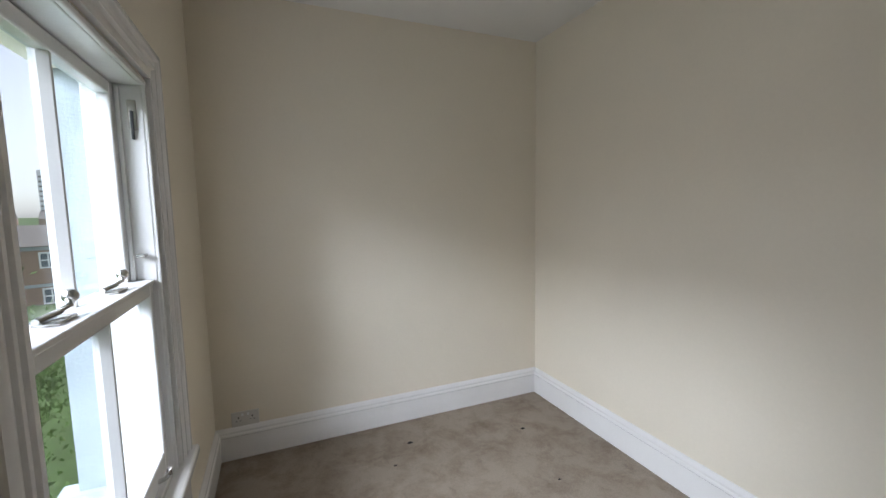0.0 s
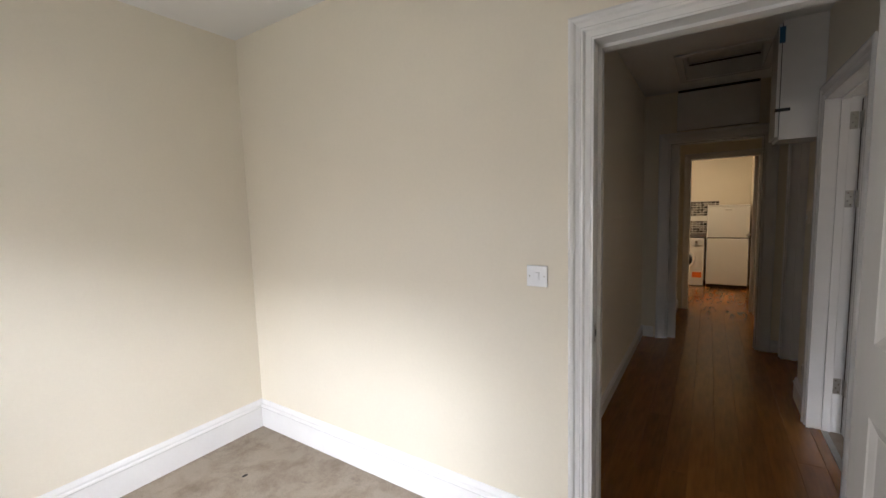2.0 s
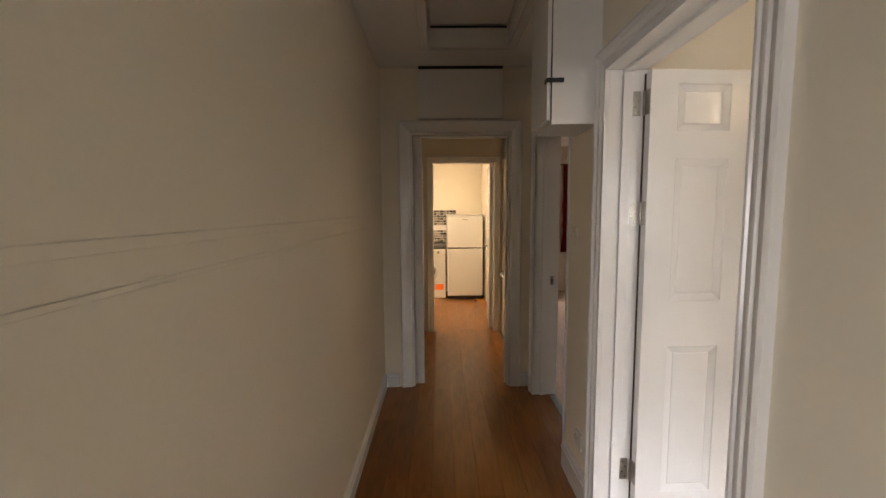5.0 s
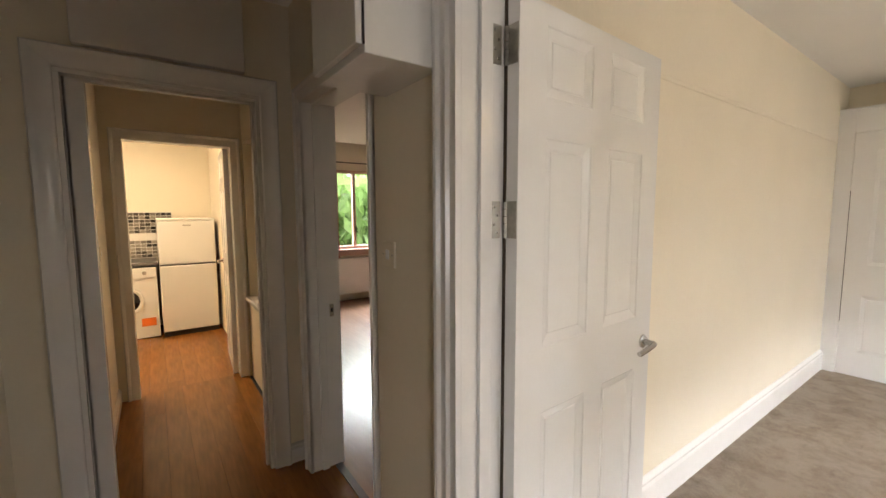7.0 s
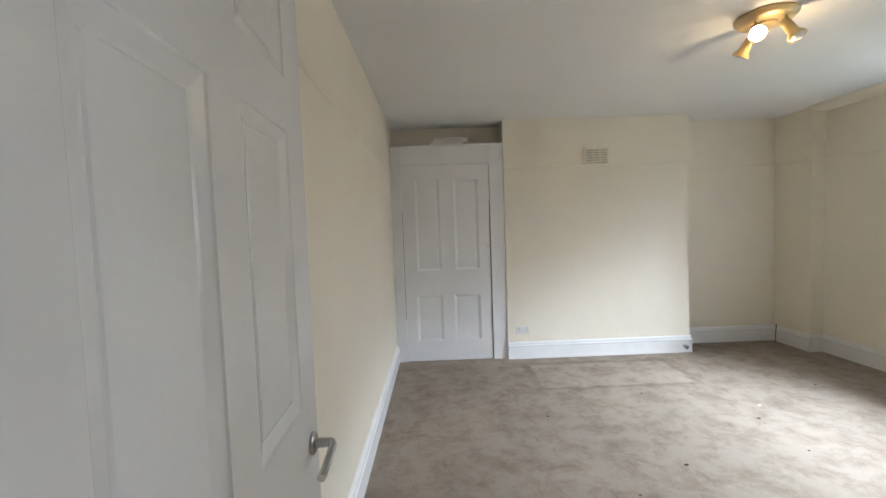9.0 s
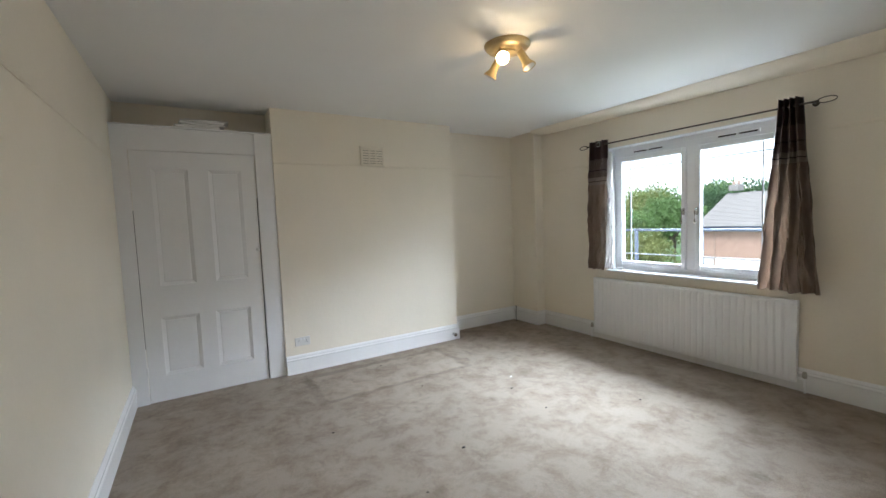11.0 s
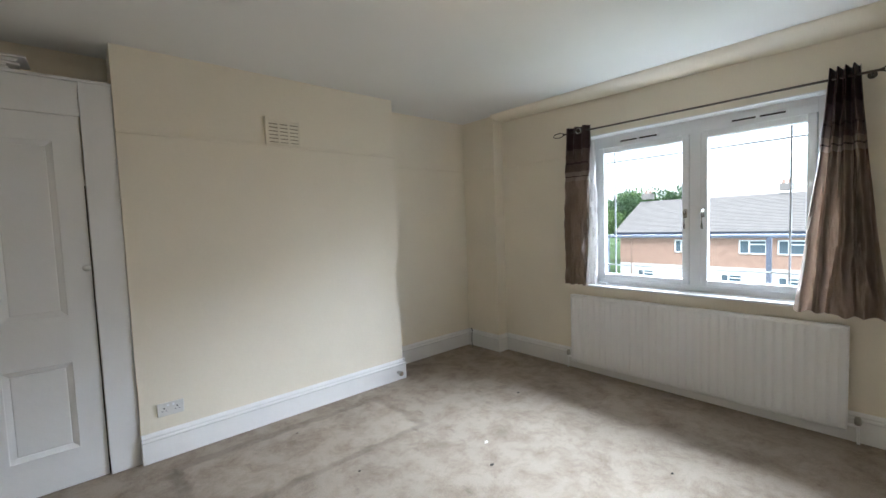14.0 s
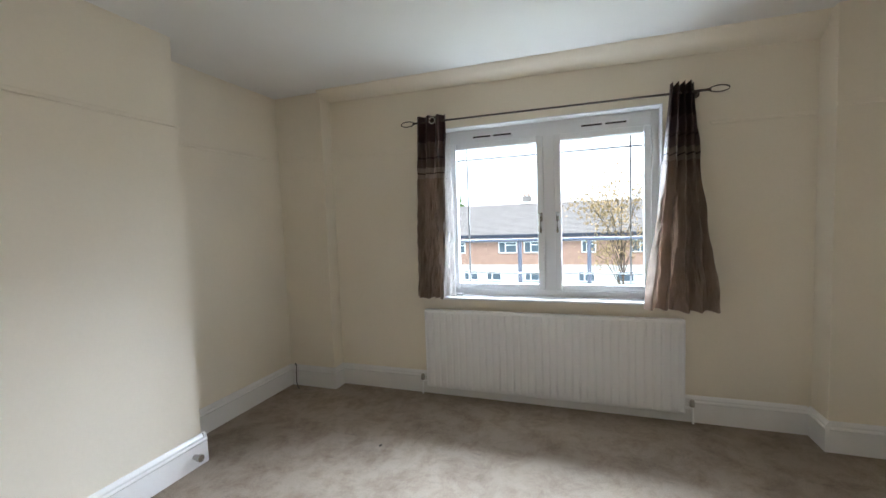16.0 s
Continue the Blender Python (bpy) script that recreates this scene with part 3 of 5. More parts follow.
SIX = lambda w: [(a, b, c, d) for a, b in ((0.115, w / 2 - 0.05), (w / 2 + 0.05, w - 0.115)) for c, d in ((0.22, 0.89), (1.09, 1.69), (1.80, 1.99))]


def lever_handle(root, u, w, v, s):
    """A round-rose lever handle on the face at v, pointing towards the hinge."""
    bm = bmesh.new()
    lathe(bm, [(0.026, 0.0), (0.026, 0.006), (0.022, 0.009), (0.012, 0.010), (0.010, 0.045), (0.0, 0.047)], (u, v, w), (0, s, 0), 20)
    tube(bm, [(u, v + s * 0.046, w), (u - 0.02, v + s * 0.052, w), (u - 0.06, v + s * 0.053, w - 0.004), (u - 0.105, v + s * 0.050, w - 0.012), (u - 0.118, v + s * 0.048, w - 0.014)], 0.0095)
    part("door_handle", bm, CHROME, root, "brushed steel lever handle", smooth=True)


def door(name, label, m, width, panels, handles=True, mat=None):
    root = thing(name, label, "door", m, kind="structure")
    panel_door(root, width, 2.045, 0.040, panels, mat or LEAFPAINT)
    if handles:
        lever_handle(root, width - 0.055, 0.985, 0.0, -1)
        lever_handle(root, width - 0.055, 0.985, 0.040, 1)
        bm = bmesh.new()
        box(bm, width - 0.0005, width + 0.002, 0.009, 0.031, 0.90, 1.06, 0.0005)
        part("latch_plate", bm, CHROME, root)
    return root


# the first door stands open against the partition
d1 = door("door_1", "open white six-panel door with a lever handle", pose(2.195, -0.113, 0, 0, 0, 183.0), 0.73, SIX(0.73))
# the second door stands open into the large bedroom
d2 = door("door_2", "open white six-panel door on three steel hinges", pose(3.924, -0.480, 0, 0, 0, -87.5), 0.78, SIX(0.78))
for w in (0.305, 1.464, 1.921):
    h = boxes("hinge", OLDMETAL, d2, (-0.0025, 0.0, 0.002, 0.036, w - 0.05, w + 0.05), label="dull steel butt hinge")
    bm = bmesh.new()
    for k in range(5):
        rod(bm, (-0.004, 0.041, w - 0.05 + k * 0.02), (-0.004, 0.041, w - 0.032 + k * 0.02), 0.0065, 10)
    part("knuckle", bm, OLDMETAL, h, smooth=True)
    jp = tagged(boxes("hinge_plate", OLDMETAL, None, (D2X1 - 0.003, D2X1 + 0.0005, -0.463, -0.428, w - 0.05, w + 0.05)), "dull steel hinge leaf screwed to the door frame", "hinge", kind="structure")
    for k, dz in enumerate((-0.035, -0.012, 0.012, 0.035)):
        bm = bmesh.new()
        lathe(bm, [(0.0045, 0.0), (0.0035, 0.0015)], (D2X1 - 0.003, -0.452 + 0.012 * (k % 2), w + dz), (-1, 0, 0), 8)
        part("screw", bm, CHROME, jp)
# solid strip whose brown stands for the shade in the open hinge gap
struct("trim_hinge_shade", GAPSHADE, (3.9645, 3.9745, -0.489, -0.4755, 0.01, 2.04), label="dark brown strip painted as the shade in the bedroom door's hinge gap", category="gap")
# the kitchen door, open into the kitchen
door("door_3", "open cream-white kitchen door", pose(7.215, -0.262, 0, 0, 0, -4.0), 0.72, SIX(0.72))


def strike(place, axis, label="small steel strike plate on the door frame"):
    x, y, z = place
    root = thing("strike_plate", label, "strike plate", kind="structure")
    if axis == "y":
        boxes("plate", CHROME, root, (x - 0.012, x + 0.012, y - 0.002, y + 0.001, z - 0.035, z + 0.035))
        boxes("latch_hole", DARKGAP, root, (x - 0.006, x + 0.006, y - 0.003, y, z - 0.010, z + 0.012))
    else:
        boxes("plate", CHROME, root, (x - 0.002, x + 0.001, y - 0.012, y + 0.012, z - 0.035, z + 0.035))
        boxes("latch_hole", DARKGAP, root, (x - 0.003, x, y - 0.006, y + 0.006, z - 0.010, z + 0.012))


strike((2.228, D1Y1, 0.975), "y")
strike((D3X1, -0.49, 0.93), "x")

# ---- windows ----


def frame_bars(name, mat, parent, plane, depth, y0, y1, z0, z1, t, bevel=0.004, label=""):
    """A rectangular frame of bar width t standing in a wall across x."""
    x0, x1 = plane - depth / 2, plane + depth / 2
    return boxes(name, mat, parent, (x0, x1, y0, y0 + t, z0, z1), (x0, x1, y1 - t, y1, z0, z1), (x0, x1, y0 + t, y1 - t, z0, z0 + t), (x0, x1, y0 + t, y1 - t, z1 - t, z1), bevel=bevel, label=label)


def pane(parent, plane, y0, y1, z0, z1):
    bm = bmesh.new()
    box(bm, plane - 0.002, plane + 0.002, y0, y1, z0, z1)
    g = part("pane", bm, GLASS, parent, "clear window glass")
    g.visible_shadow = False
    return g


# sash window of the small bedroom
w1 = thing("window_1", "white timber sash window with two panes to each sash", "window", kind="structure")
frame_bars("window_frame", GLOSS, w1, -0.068, 0.16, SY0 - 0.013, SY1 + 0.013, SZ0 - 0.013, SZ1 + 0.013, 0.036)
SM = 1.185
for name, plane, z0, z1, rail in (("upper_sash", -0.080, SM - 0.03, SZ1 - 0.026, 0.045), ("lower_sash", -0.022, SZ0 + 0.03, SM + 0.012, 0.045)):
    ys0, ys1 = SY0 + 0.028, SY1 - 0.028
    sash = boxes(name, GLOSS, w1, (plane - 0.02, plane + 0.02, ys0, ys0 + 0.042, z0, z1), (plane - 0.02, plane + 0.02, ys1 - 0.042, ys1, z0, z1), (plane - 0.02, plane + 0.02, ys0 + 0.042, ys1 - 0.042, z0, z0 + (0.07 if name == "lower_sash" else 0.035)), (plane - 0.02, plane + 0.02, ys0 + 0.042, ys1 - 0.042, z1 - 0.04, z1), bevel=0.005)
    yc = (ys0 + ys1) / 2
    bm = bmesh.new()
    prism(bm, [(-0.014, -0.018), (0.014, -0.018), (0.014, -0.004), (0.006, 0.016), (-0.006, 0.016), (-0.014, -0.004)], lambda a, b, h: (plane + b, yc + a, h), z0 + 0.03, z1 - 0.035)
    part("glazing_bar", bm, GLOSS, sash)
    pane(sash, plane - 0.008, ys0 + 0.04, yc - 0.005, z0 + 0.03, z1 - 0.035)
    pane(sash, plane - 0.008, yc + 0.005, ys1 - 0.04, z0 + 0.03, z1 - 0.035)
boxes("meeting_rail_cap", GLOSS, w1, (-0.098, 0.004, SY0 + 0.028, SY1 - 0.024, SM + 0.008, SM + 0.022), bevel=0.003)
boxes("parting_bead", GLOSS, w1, (-0.058, -0.046, SY1 - 0.040, SY1 - 0.022, SM + 0.02, SZ1 - 0.03), (-0.058, -0.046, SY0 + 0.022, SY0 + 0.040, SM + 0.02, SZ1 - 0.03), bevel=0.003)
for yy in (1.375, 1.715):
    bm = bmesh.new()
    box(bm, -0.080, -0.022, yy - 0.05, yy + 0.035, SM + 0.022, SM + 0.030, 0.003)
    tube(bm, [(-0.055, yy - 0.06, SM + 0.036), (-0.045, yy, SM + 0.040), (-0.040, yy + 0.05, SM + 0.044)], 0.007)
    lathe(bm, [(0.004, 0.0), (0.006, 0.012), (0.015, 0.022), (0.016, 0.032), (0.009, 0.042), (0.0, 0.044)], (-0.040, yy + 0.055, SM + 0.036), (0, 0, 1), 14)
    part("sash_fastener", bm, CHROME, w1, "bright steel sash fastener", smooth=True)
sp = boxes("spring_catch", OLDMETAL, w1, (-0.030, -0.006, SY1 - 0.029, SY1 - 0.022, 1.695, 1.790), bevel=0.003, label="steel spring catch")
boxes("catch_tongue", BLACK, sp, (-0.022, -0.014, SY1 - 0.034, SY1 - 0.028, 1.665, 1.755), bevel=0.001)
boxes("sash_stop", CHROME, w1, (-0.035, -0.010, SY1 - 0.060, SY1 - 0.022, 1.285, 1.295), bevel=0.002)
bm = bmesh.new()
tube(bm, [(-0.002, 1.78, SZ0 + 0.055), (0.018, 1.78, SZ0 + 0.062), (0.030, 1.78, SZ0 + 0.075), (0.030, 1.78, SZ0 + 0.092)], 0.008)
part("sash_lift", bm, CHROME, w1, "chrome sash lift hook", smooth=True)
boxes("window_sill", GLOSS, w1, (0.0, 0.065, SY0 - 0.12, SY1 + 0.14, SZ0 - 0.037, SZ0 + 0.002), bevel=0.010)
boxes("staff_bead", GLOSS, w1, (0.0, 0.022, SY1 - 0.020, SY1 - 0.002, SZ0 + 0.002, SZ1 - 0.002), (0.0, 0.022, SY0 + 0.002, SY0 + 0.020, SZ0 + 0.002, SZ1 - 0.002), (0.0, 0.022, SY0 + 0.02, SY1 - 0.02, SZ1 - 0.020, SZ1 - 0.002), bevel=0.004)
casing("trim_window", "x", 0.014, 1, SY0 - 0.012, SY1 + 0.012, SZ1 + 0.012, 1.15, (True, True), "white gloss moulded window architrave", bottom=SZ0)
struct("trim_under_window", GLOSS, (0.012, 0.030, SY0 - 0.10, SY1 + 0.115, 0.19, SZ0 - 0.034), bevel=0.004, label="white painted panel under the window", category="panel")
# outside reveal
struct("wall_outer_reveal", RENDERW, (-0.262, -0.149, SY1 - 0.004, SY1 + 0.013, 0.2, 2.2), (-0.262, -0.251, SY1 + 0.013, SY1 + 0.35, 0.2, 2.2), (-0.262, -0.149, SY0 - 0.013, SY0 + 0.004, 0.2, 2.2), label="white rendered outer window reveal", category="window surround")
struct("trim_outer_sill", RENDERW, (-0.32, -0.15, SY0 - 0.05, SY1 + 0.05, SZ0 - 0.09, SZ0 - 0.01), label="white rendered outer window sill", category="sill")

# casement window of the large bedroom
w2 = thing("window_2", "white plastic double casement window with leaded-style bars toned backlit grey", "window", kind="structure")
WP = -0.63
MID0, MID1 = -2.69, -2.61
frame_bars("window_frame", UPVC, w2, WP, 0.07, WY0, WY1, WZ0, WZ1, 0.052)
boxes("head_vent_board", UPVC, w2, (WP - 0.03, WP + 0.036, WY0 + 0.05, WY1 - 0.05, 2.095, WZ1 - 0.05), bevel=0.003)
boxes("mullion", UPVC, w2, (WP - 0.03, WP + 0.036, MID0, MID1, WZ0 + 0.05, 2.10), bevel=0.004)
for a, b, side in ((WY0 + 0.0525, MID0 - 0.0005, 0), (MID1 + 0.0005, WY1 - 0.0525, 1)):
    c0, c1 = WZ0 + 0.0525, 2.0945
    cs = frame_bars("casement", UPVC, w2, WP + 0.022, 0.062, a, b, c0, c1, 0.05, 0.008)
    pane(cs, WP, a + 0.045, b - 0.045, c0 + 0.045, c1 - 0.045)
    yv = a + 0.05 + 0.085 if side == 0 else b - 0.05 - 0.085
    x0, x1 = WP + 0.004, WP + 0.016
    for d in ((x0, x1, yv - 0.006, yv + 0.006, c0 + 0.045, c1 - 0.045), (x0, x1 - 0.001, a + 0.045, b - 0.045, c1 - 0.140, c1 - 0.129), (x0, x1 - 0.001, a + 0.045, b - 0.045, c0 + 0.128, c0 + 0.139)):
        boxes("glazing_bar", BACKLITBAR, cs, d, bevel=0.002)
    yh = b - 0.022 if side == 0 else a + 0.022
    bm = bmesh.new()
    box(bm, WP + 0.052, WP + 0.064, yh - 0.012, yh + 0.012, 1.43, 1.50, 0.004)
    tube(bm, [(WP + 0.06, yh, 1.485), (WP + 0.085, yh, 1.485), (WP + 0.095, yh, 1.47), (WP + 0.095, yh, 1.36), (WP + 0.088, yh, 1.345)], 0.0085)
    part("casement_handle", bm, CHROME, cs, "polished chrome espagnolette handle", smooth=True)
    ym = (a + b) / 2 + (-0.02 if side == 0 else 0.02)
    v = boxes("trickle_vent", UPVC, w2, (WP + 0.035, WP + 0.048, ym - 0.17, ym + 0.17, 2.122, 2.150), bevel=0.004)
    boxes("vent_slot", DARKGAP, v, (WP + 0.047, WP + 0.0495, ym - 0.155, ym - 0.012, 2.128, 2.140), (WP + 0.047, WP + 0.0495, ym + 0.012, ym + 0.155, 2.128, 2.140))
boxes("window_sill", UPVC, w2, (WP + 0.02, WX + 0.045, WY0 + 0.001, WY1 - 0.001, WZ0 - 0.012, WZ0 + 0.006), bevel=0.004)
boxes("reveal_lining", UPVC, w2, (WP + 0.03, WX + 0.001, WY0 - 0.001, WY0 + 0.006, WZ0, WZ1), (WP + 0.03, WX + 0.001, WY1 - 0.006, WY1 + 0.001, WZ0, WZ1), (WP + 0.03, WX + 0.001, WY0, WY1, WZ1 - 0.006, WZ1 + 0.001))
tagged(boxes("plastic_clip", UPVC, None, (-0.54, -0.50, -3.43, -3.35, WZ0, WZ0 + 0.028), bevel=0.005), "small white plastic clip on the window sill", "clip")

# far room window and curtain
w3 = thing("window_3", "timber-framed window looking on green trees", "window", kind="structure")
frame_bars("window_frame", TIMBER, w3, 9.66, 0.08, R3Y0, R3Y1, R3Z0, R3Z1, 0.05)
boxes("mullion", TIMBER, w3, (9.63, 9.69, -2.50, -2.45, R3Z0 + 0.05, R3Z1 - 0.05))
boxes("window_sill", TIMBER, w3, (9.50, 9.62, R3Y0 - 0.1, R3Y1 + 0.08, R3Z0 - 0.10, R3Z0), bevel=0.006)
pane(w3, 9.665, R3Y0 + 0.05, R3Y1 - 0.05, R3Z0 + 0.05, R3Z1 - 0.05)


def wavy_curtain(bm, y0a, y1a, y0b, y1b, x, z0, z1, folds, amp_top, amp, rows=26, seed=0, hem=0.0, zlo=None, zhi=None):
    """Pleated cloth from width (y0a, y1a) at the top to (y0b, y1b) at the hem; only the stretch from zlo to zhi is drawn."""
    cols = folds * 16
    grid = []
    zlo, zhi = (z0 if zlo is None else zlo), (z1 if zhi is None else zhi)
    for i in range(rows + 1):
        z = zlo + (zhi - zlo) * i / rows
        f = (z1 - z) / (z1 - z0)
        row = []
        for j in range(cols + 1):
            u = j / cols
            e = f ** 1.2
            y = (y0a + (y1a - y0a) * u) * (1 - e) + (y0b + (y1b - y0b) * u) * e
            n = noise.noise(Vector((u * 5 + seed, f * 3.0, seed)))
            m = noise.noise(Vector((u * 16 + seed, f * 9.0, 4 + seed)))
            a = amp_top + (amp - amp_top) * min(1, f * 2)
            k = noise.noise(Vector((u * 26 + seed, f * 14.0 + u * 6, 9 + seed)))
            dx = a * (1 - 0.35 * f) * math.sin(u * folds * math.tau + 3.6 * n * f) + 0.030 * f * n + (0.030 * m + 0.024 * k) * min(1, 4 * f)
            row.append(bm.verts.new((x + dx, y + 0.012 * n * f + 0.006 * m * f, z + (hem * math.sin(u * 9 + seed) * f ** 4))))
        grid.append(row)
    for A, B in zip(grid, grid[1:]):
        for j in range(cols):
            bm.faces.new((A[j], A[j + 1], B[j + 1], B[j]))
    bmesh.ops.solidify(bm, geom=bm.faces[:], thickness=0.002)


def curtain(name, label, y0a, y1a, y0b, y1b, z0, seed, folds, amp):
    root = thing(name, label, "curtain", group="bedroom curtains")
    zt = 2.285
    bands = (("hem_cloth", CURTLIGHT, z0, 1.80, 64), ("stripe", CURTPALE, 1.80, 1.835, 2), ("stripe", CURTDARK, 1.835, 1.845, 1), ("stripe", CURTPALE, 1.845, 1.885, 2), ("stripe", CURTMID, 1.885, 1.955, 4), ("stripe", CURTDARK, 1.955, 1.968, 1), ("stripe", CURTMID, 1.968, 2.085, 6), ("heading_cloth", CURTDARK, 2.085, zt, 10))
    for nm, mat, lo, hi, rows in bands:
        bm = bmesh.new()
        wavy_curtain(bm, y0a, y1a, y0b, y1b, -0.335, z0, zt, folds, amp, amp * 1.25, rows, seed, 0.006, lo, hi)
        part(nm, bm, mat, root, smooth=True)
    for k in range(1 if folds == 3 else 0):
        yy = y0a + (y1a - y0a) * 0.58
        bm = bmesh.new()
        pts = [(-0.335 + amp + 0.002, yy + 0.024 * math.cos(q * math.tau / 14), 2.24 + 0.024 * math.sin(q * math.tau / 14)) for q in range(15)]
        tube(bm, pts, 0.005, 6)
        part("eyelet", bm, CHROME, root, "steel eyelet ring", smooth=True)
    if folds == 3:
        bm = bmesh.new()
        wavy_curtain(bm, y1a - 0.06, y1a + 0.015, y1b - 0.05, y1b + 0.10, -0.385, z0 + 0.01, 2.15, 3, 0.006, 0.012, 30, seed + 4)
        part("lining", bm, LINING, root, "thin white curtain lining", smooth=True)
    return root


curtain("curtain", "brown and taupe banded eyelet curtain, drawn narrow", -3.63, -3.395, -3.69, -3.465, 0.845, 1.3, 3, 0.026)
curtain("curtain", "dark brown and taupe crumpled eyelet curtain, bunched", -1.860, -1.725, -2.01, -1.585, 0.81, 5.7, 4, 0.056)
pole = thing("curtain_pole", "thin dark bronze curtain pole with loop finials", "curtain pole")
bm = bmesh.new()
rod(bm, (-0.335, -3.66, 2.24), (-0.335, -1.64, 2.225), 0.0075)
part("rod", bm, RODM, pole, smooth=True)
for yy, s in ((-3.66, -1), (-1.64, 1)):
    bm = bmesh.new()
    zz = 2.24 if s < 0 else 2.225
    tube(bm, [(-0.335, yy + s * (0.055 - 0.055 * math.cos(q * math.tau / 20)), zz + 0.020 * math.sin(q * math.tau / 20)) for q in range(21)], 0.004, 6)
    lathe(bm, [(0.006, 0), (0.011, 0.008), (0.006, 0.02)], (-0.335, yy - s * 0.01, zz), (0, s, 0), 10)
    part("finial", bm, RODM, pole, smooth=True)
for yy in (-3.60, -1.685):
    bm = bmesh.new()
    rod(bm, (WX, yy, 2.235), (-0.335, yy, 2.228), 0.005, 8)
    lathe(bm, [(0.022, 0.0), (0.022, 0.004), (0.006, 0.006)], (WX, yy, 2.235), (1, 0, 0), 14)
    part("bracket", bm, RODM, pole, smooth=True)
red = thing("curtain", "plain red curtain beside the far window", "curtain")
bm = bmesh.new()
wavy_curtain(bm, -2.13, -1.80, -2.15, -1.78, 9.50, 0.72, 2.28, 5, 0.02, 0.03, 16, 2.2)
part("cloth", bm, REDCLOTH, red, smooth=True)
p3 = thing("curtain_pole", "thin dark curtain pole in the far room", "curtain pole")
bm = bmesh.new()
rod(bm, (9.50, -3.8, 2.27), (9.50, -1.7, 2.27), 0.010)
part("rod", bm, RODM, p3, smooth=True)
for yy in (-3.6, -1.75):
    bm = bmesh.new()
    rod(bm, (9.60, yy, 2.27), (9.50, yy, 2.27), 0.007, 8)
    part("bracket", bm, RODM, p3)

# ---- radiators ----


def radiator(y0, y1, z0, z1, xw, ridges=34):
    root = thing("radiator", "white enamelled ridged panel radiator under the window", "radiator")
    xf = xw + 0.075
    bm = bmesh.new()
    n = ridges
    pts = [(y0, xf - 0.018)]
    step = (y1 - y0 - 0.05) / n
    for k in range(n):
        a = y0 + 0.025 + k * step
        pts += [(a, xf - 0.006), (a + step * 0.18, xf), (a + step * 0.72, xf), (a + step * 0.9, xf - 0.006)]
    pts.append((y1, xf - 0.018))
    za, zb = z0 + 0.035, z1 - 0.035
    rows = [[bm.verts.new((xf - 0.012 if i in (0, 5) else (xf - 0.004 if i in (1, 4) else x), y, z)) for y, x in pts] for i, z in enumerate((z0, z0 + 0.012, za, zb, z1 - 0.012, z1))]
    for A, B in zip(rows, rows[1:]):
        for j in range(len(pts) - 1):
            bm.faces.new((A[j], A[j + 1], B[j + 1], B[j]))
    part("front_panel", bm, RADP, root, smooth=False)
    boxes("back_panel", RADP, root, (xw + 0.02, xw + 0.03, y0, y1, z0, z1), bevel=0.003)
    for yy in (y0, y1):
        boxes("side_cover", RADP, root, (xw + 0.018, xf - 0.010, yy - 0.004, yy + 0.004, z0 + 0.002, z1 + 0.003), bevel=0.002)
    boxes("top_grille", RADP, root, (xw + 0.018, xf - 0.008, y0, y1, z1 - 0.001, z1 + 0.006), bevel=0.002)
    for yy in (y0 + 0.3, y1 - 0.3):
        boxes("wall_bracket", RADP, root, (xw, xw + 0.022, yy - 0.02, yy + 0.02, z0 + 0.05, z1 - 0.05))
    for yy, s in ((y0, -1), (y1, 1)):
        v = thing("valve", "", "")
        v.parent = root
        for key in ("category",):
            if key in v:
                del v[key]
        bm = bmesh.new()
        tube(bm, [(xw + 0.04, yy, z0 + 0.035), (xw + 0.04, yy + s * 0.05, z0 + 0.035)], 0.011)
        tube(bm, [(xw + 0.04, yy + s * 0.05, z0 + 0.05), (xw + 0.04, yy + s * 0.055, 0.0)], 0.008)
        part("pipe", bm, RADP, v, smooth=True)
        bm = bmesh.new()
        lathe(bm, [(0.013, 0.0), (0.017, 0.005), (0.017, 0.03), (0.012, 0.05), (0.0, 0.052)], (xw + 0.04, yy + s * 0.05, z0 + 0.045), (0, 0, 1), 14)
        part("valve_cap", bm, OLDMETAL, v, smooth=True)
    return root


radiator(-3.66, -1.755, 0.075, 0.725, WX)
tagged(boxes("radiator", RADP, None, (9.48, 9.56, -3.5, -2.0, 0.12, 0.72), bevel=0.01), "white panel radiator below the far window", "radiator")

# ---- cupboard in the alcove ----
cup = thing("built_in_cupboard", "off-white painted built-in alcove cupboard with a four-panel door", "cupboard")
CF = -4.70
boxes("frame_stile", CUPPAINT, cup, (2.902, 3.055, CF - 0.03, CF + 0.008, 0.0, 2.345), bevel=0.003)
boxes("frame_stile", CUPPAINT, cup, (4.009, EX - 0.001, CF - 0.03, CF - 0.003, 0.0, 2.345), bevel=0.003)
boxes("frame_rail", CUPPAINT, cup, (3.055, 4.009, CF - 0.03, CF - 0.002, 2.15, 2.345), bevel=0.003)
boxes("top_board", CUPPAINT, cup, (2.901, EX - 0.001, SYW, CF + 0.010, 2.345, 2.363), bevel=0.003)
cd = thing("cupboard_door", "", "")
cd.parent = cup
del_keys = [k for k in ("category", "label") if k in cd]
for k in del_keys:
    del cd[k]
cd.matrix_basis = pose(4.005, CF - 0.006, 0, 0, 0, 180)
panel_door(cd, 0.943, 2.147, 0.030, [(0.123, 0.408, 0.225, 0.733), (0.535, 0.822, 0.225, 0.733), (0.140, 0.405, 1.005, 2.0), (0.558, 0.822, 1.005, 2.0)], CUPPAINT, 0.006, False)
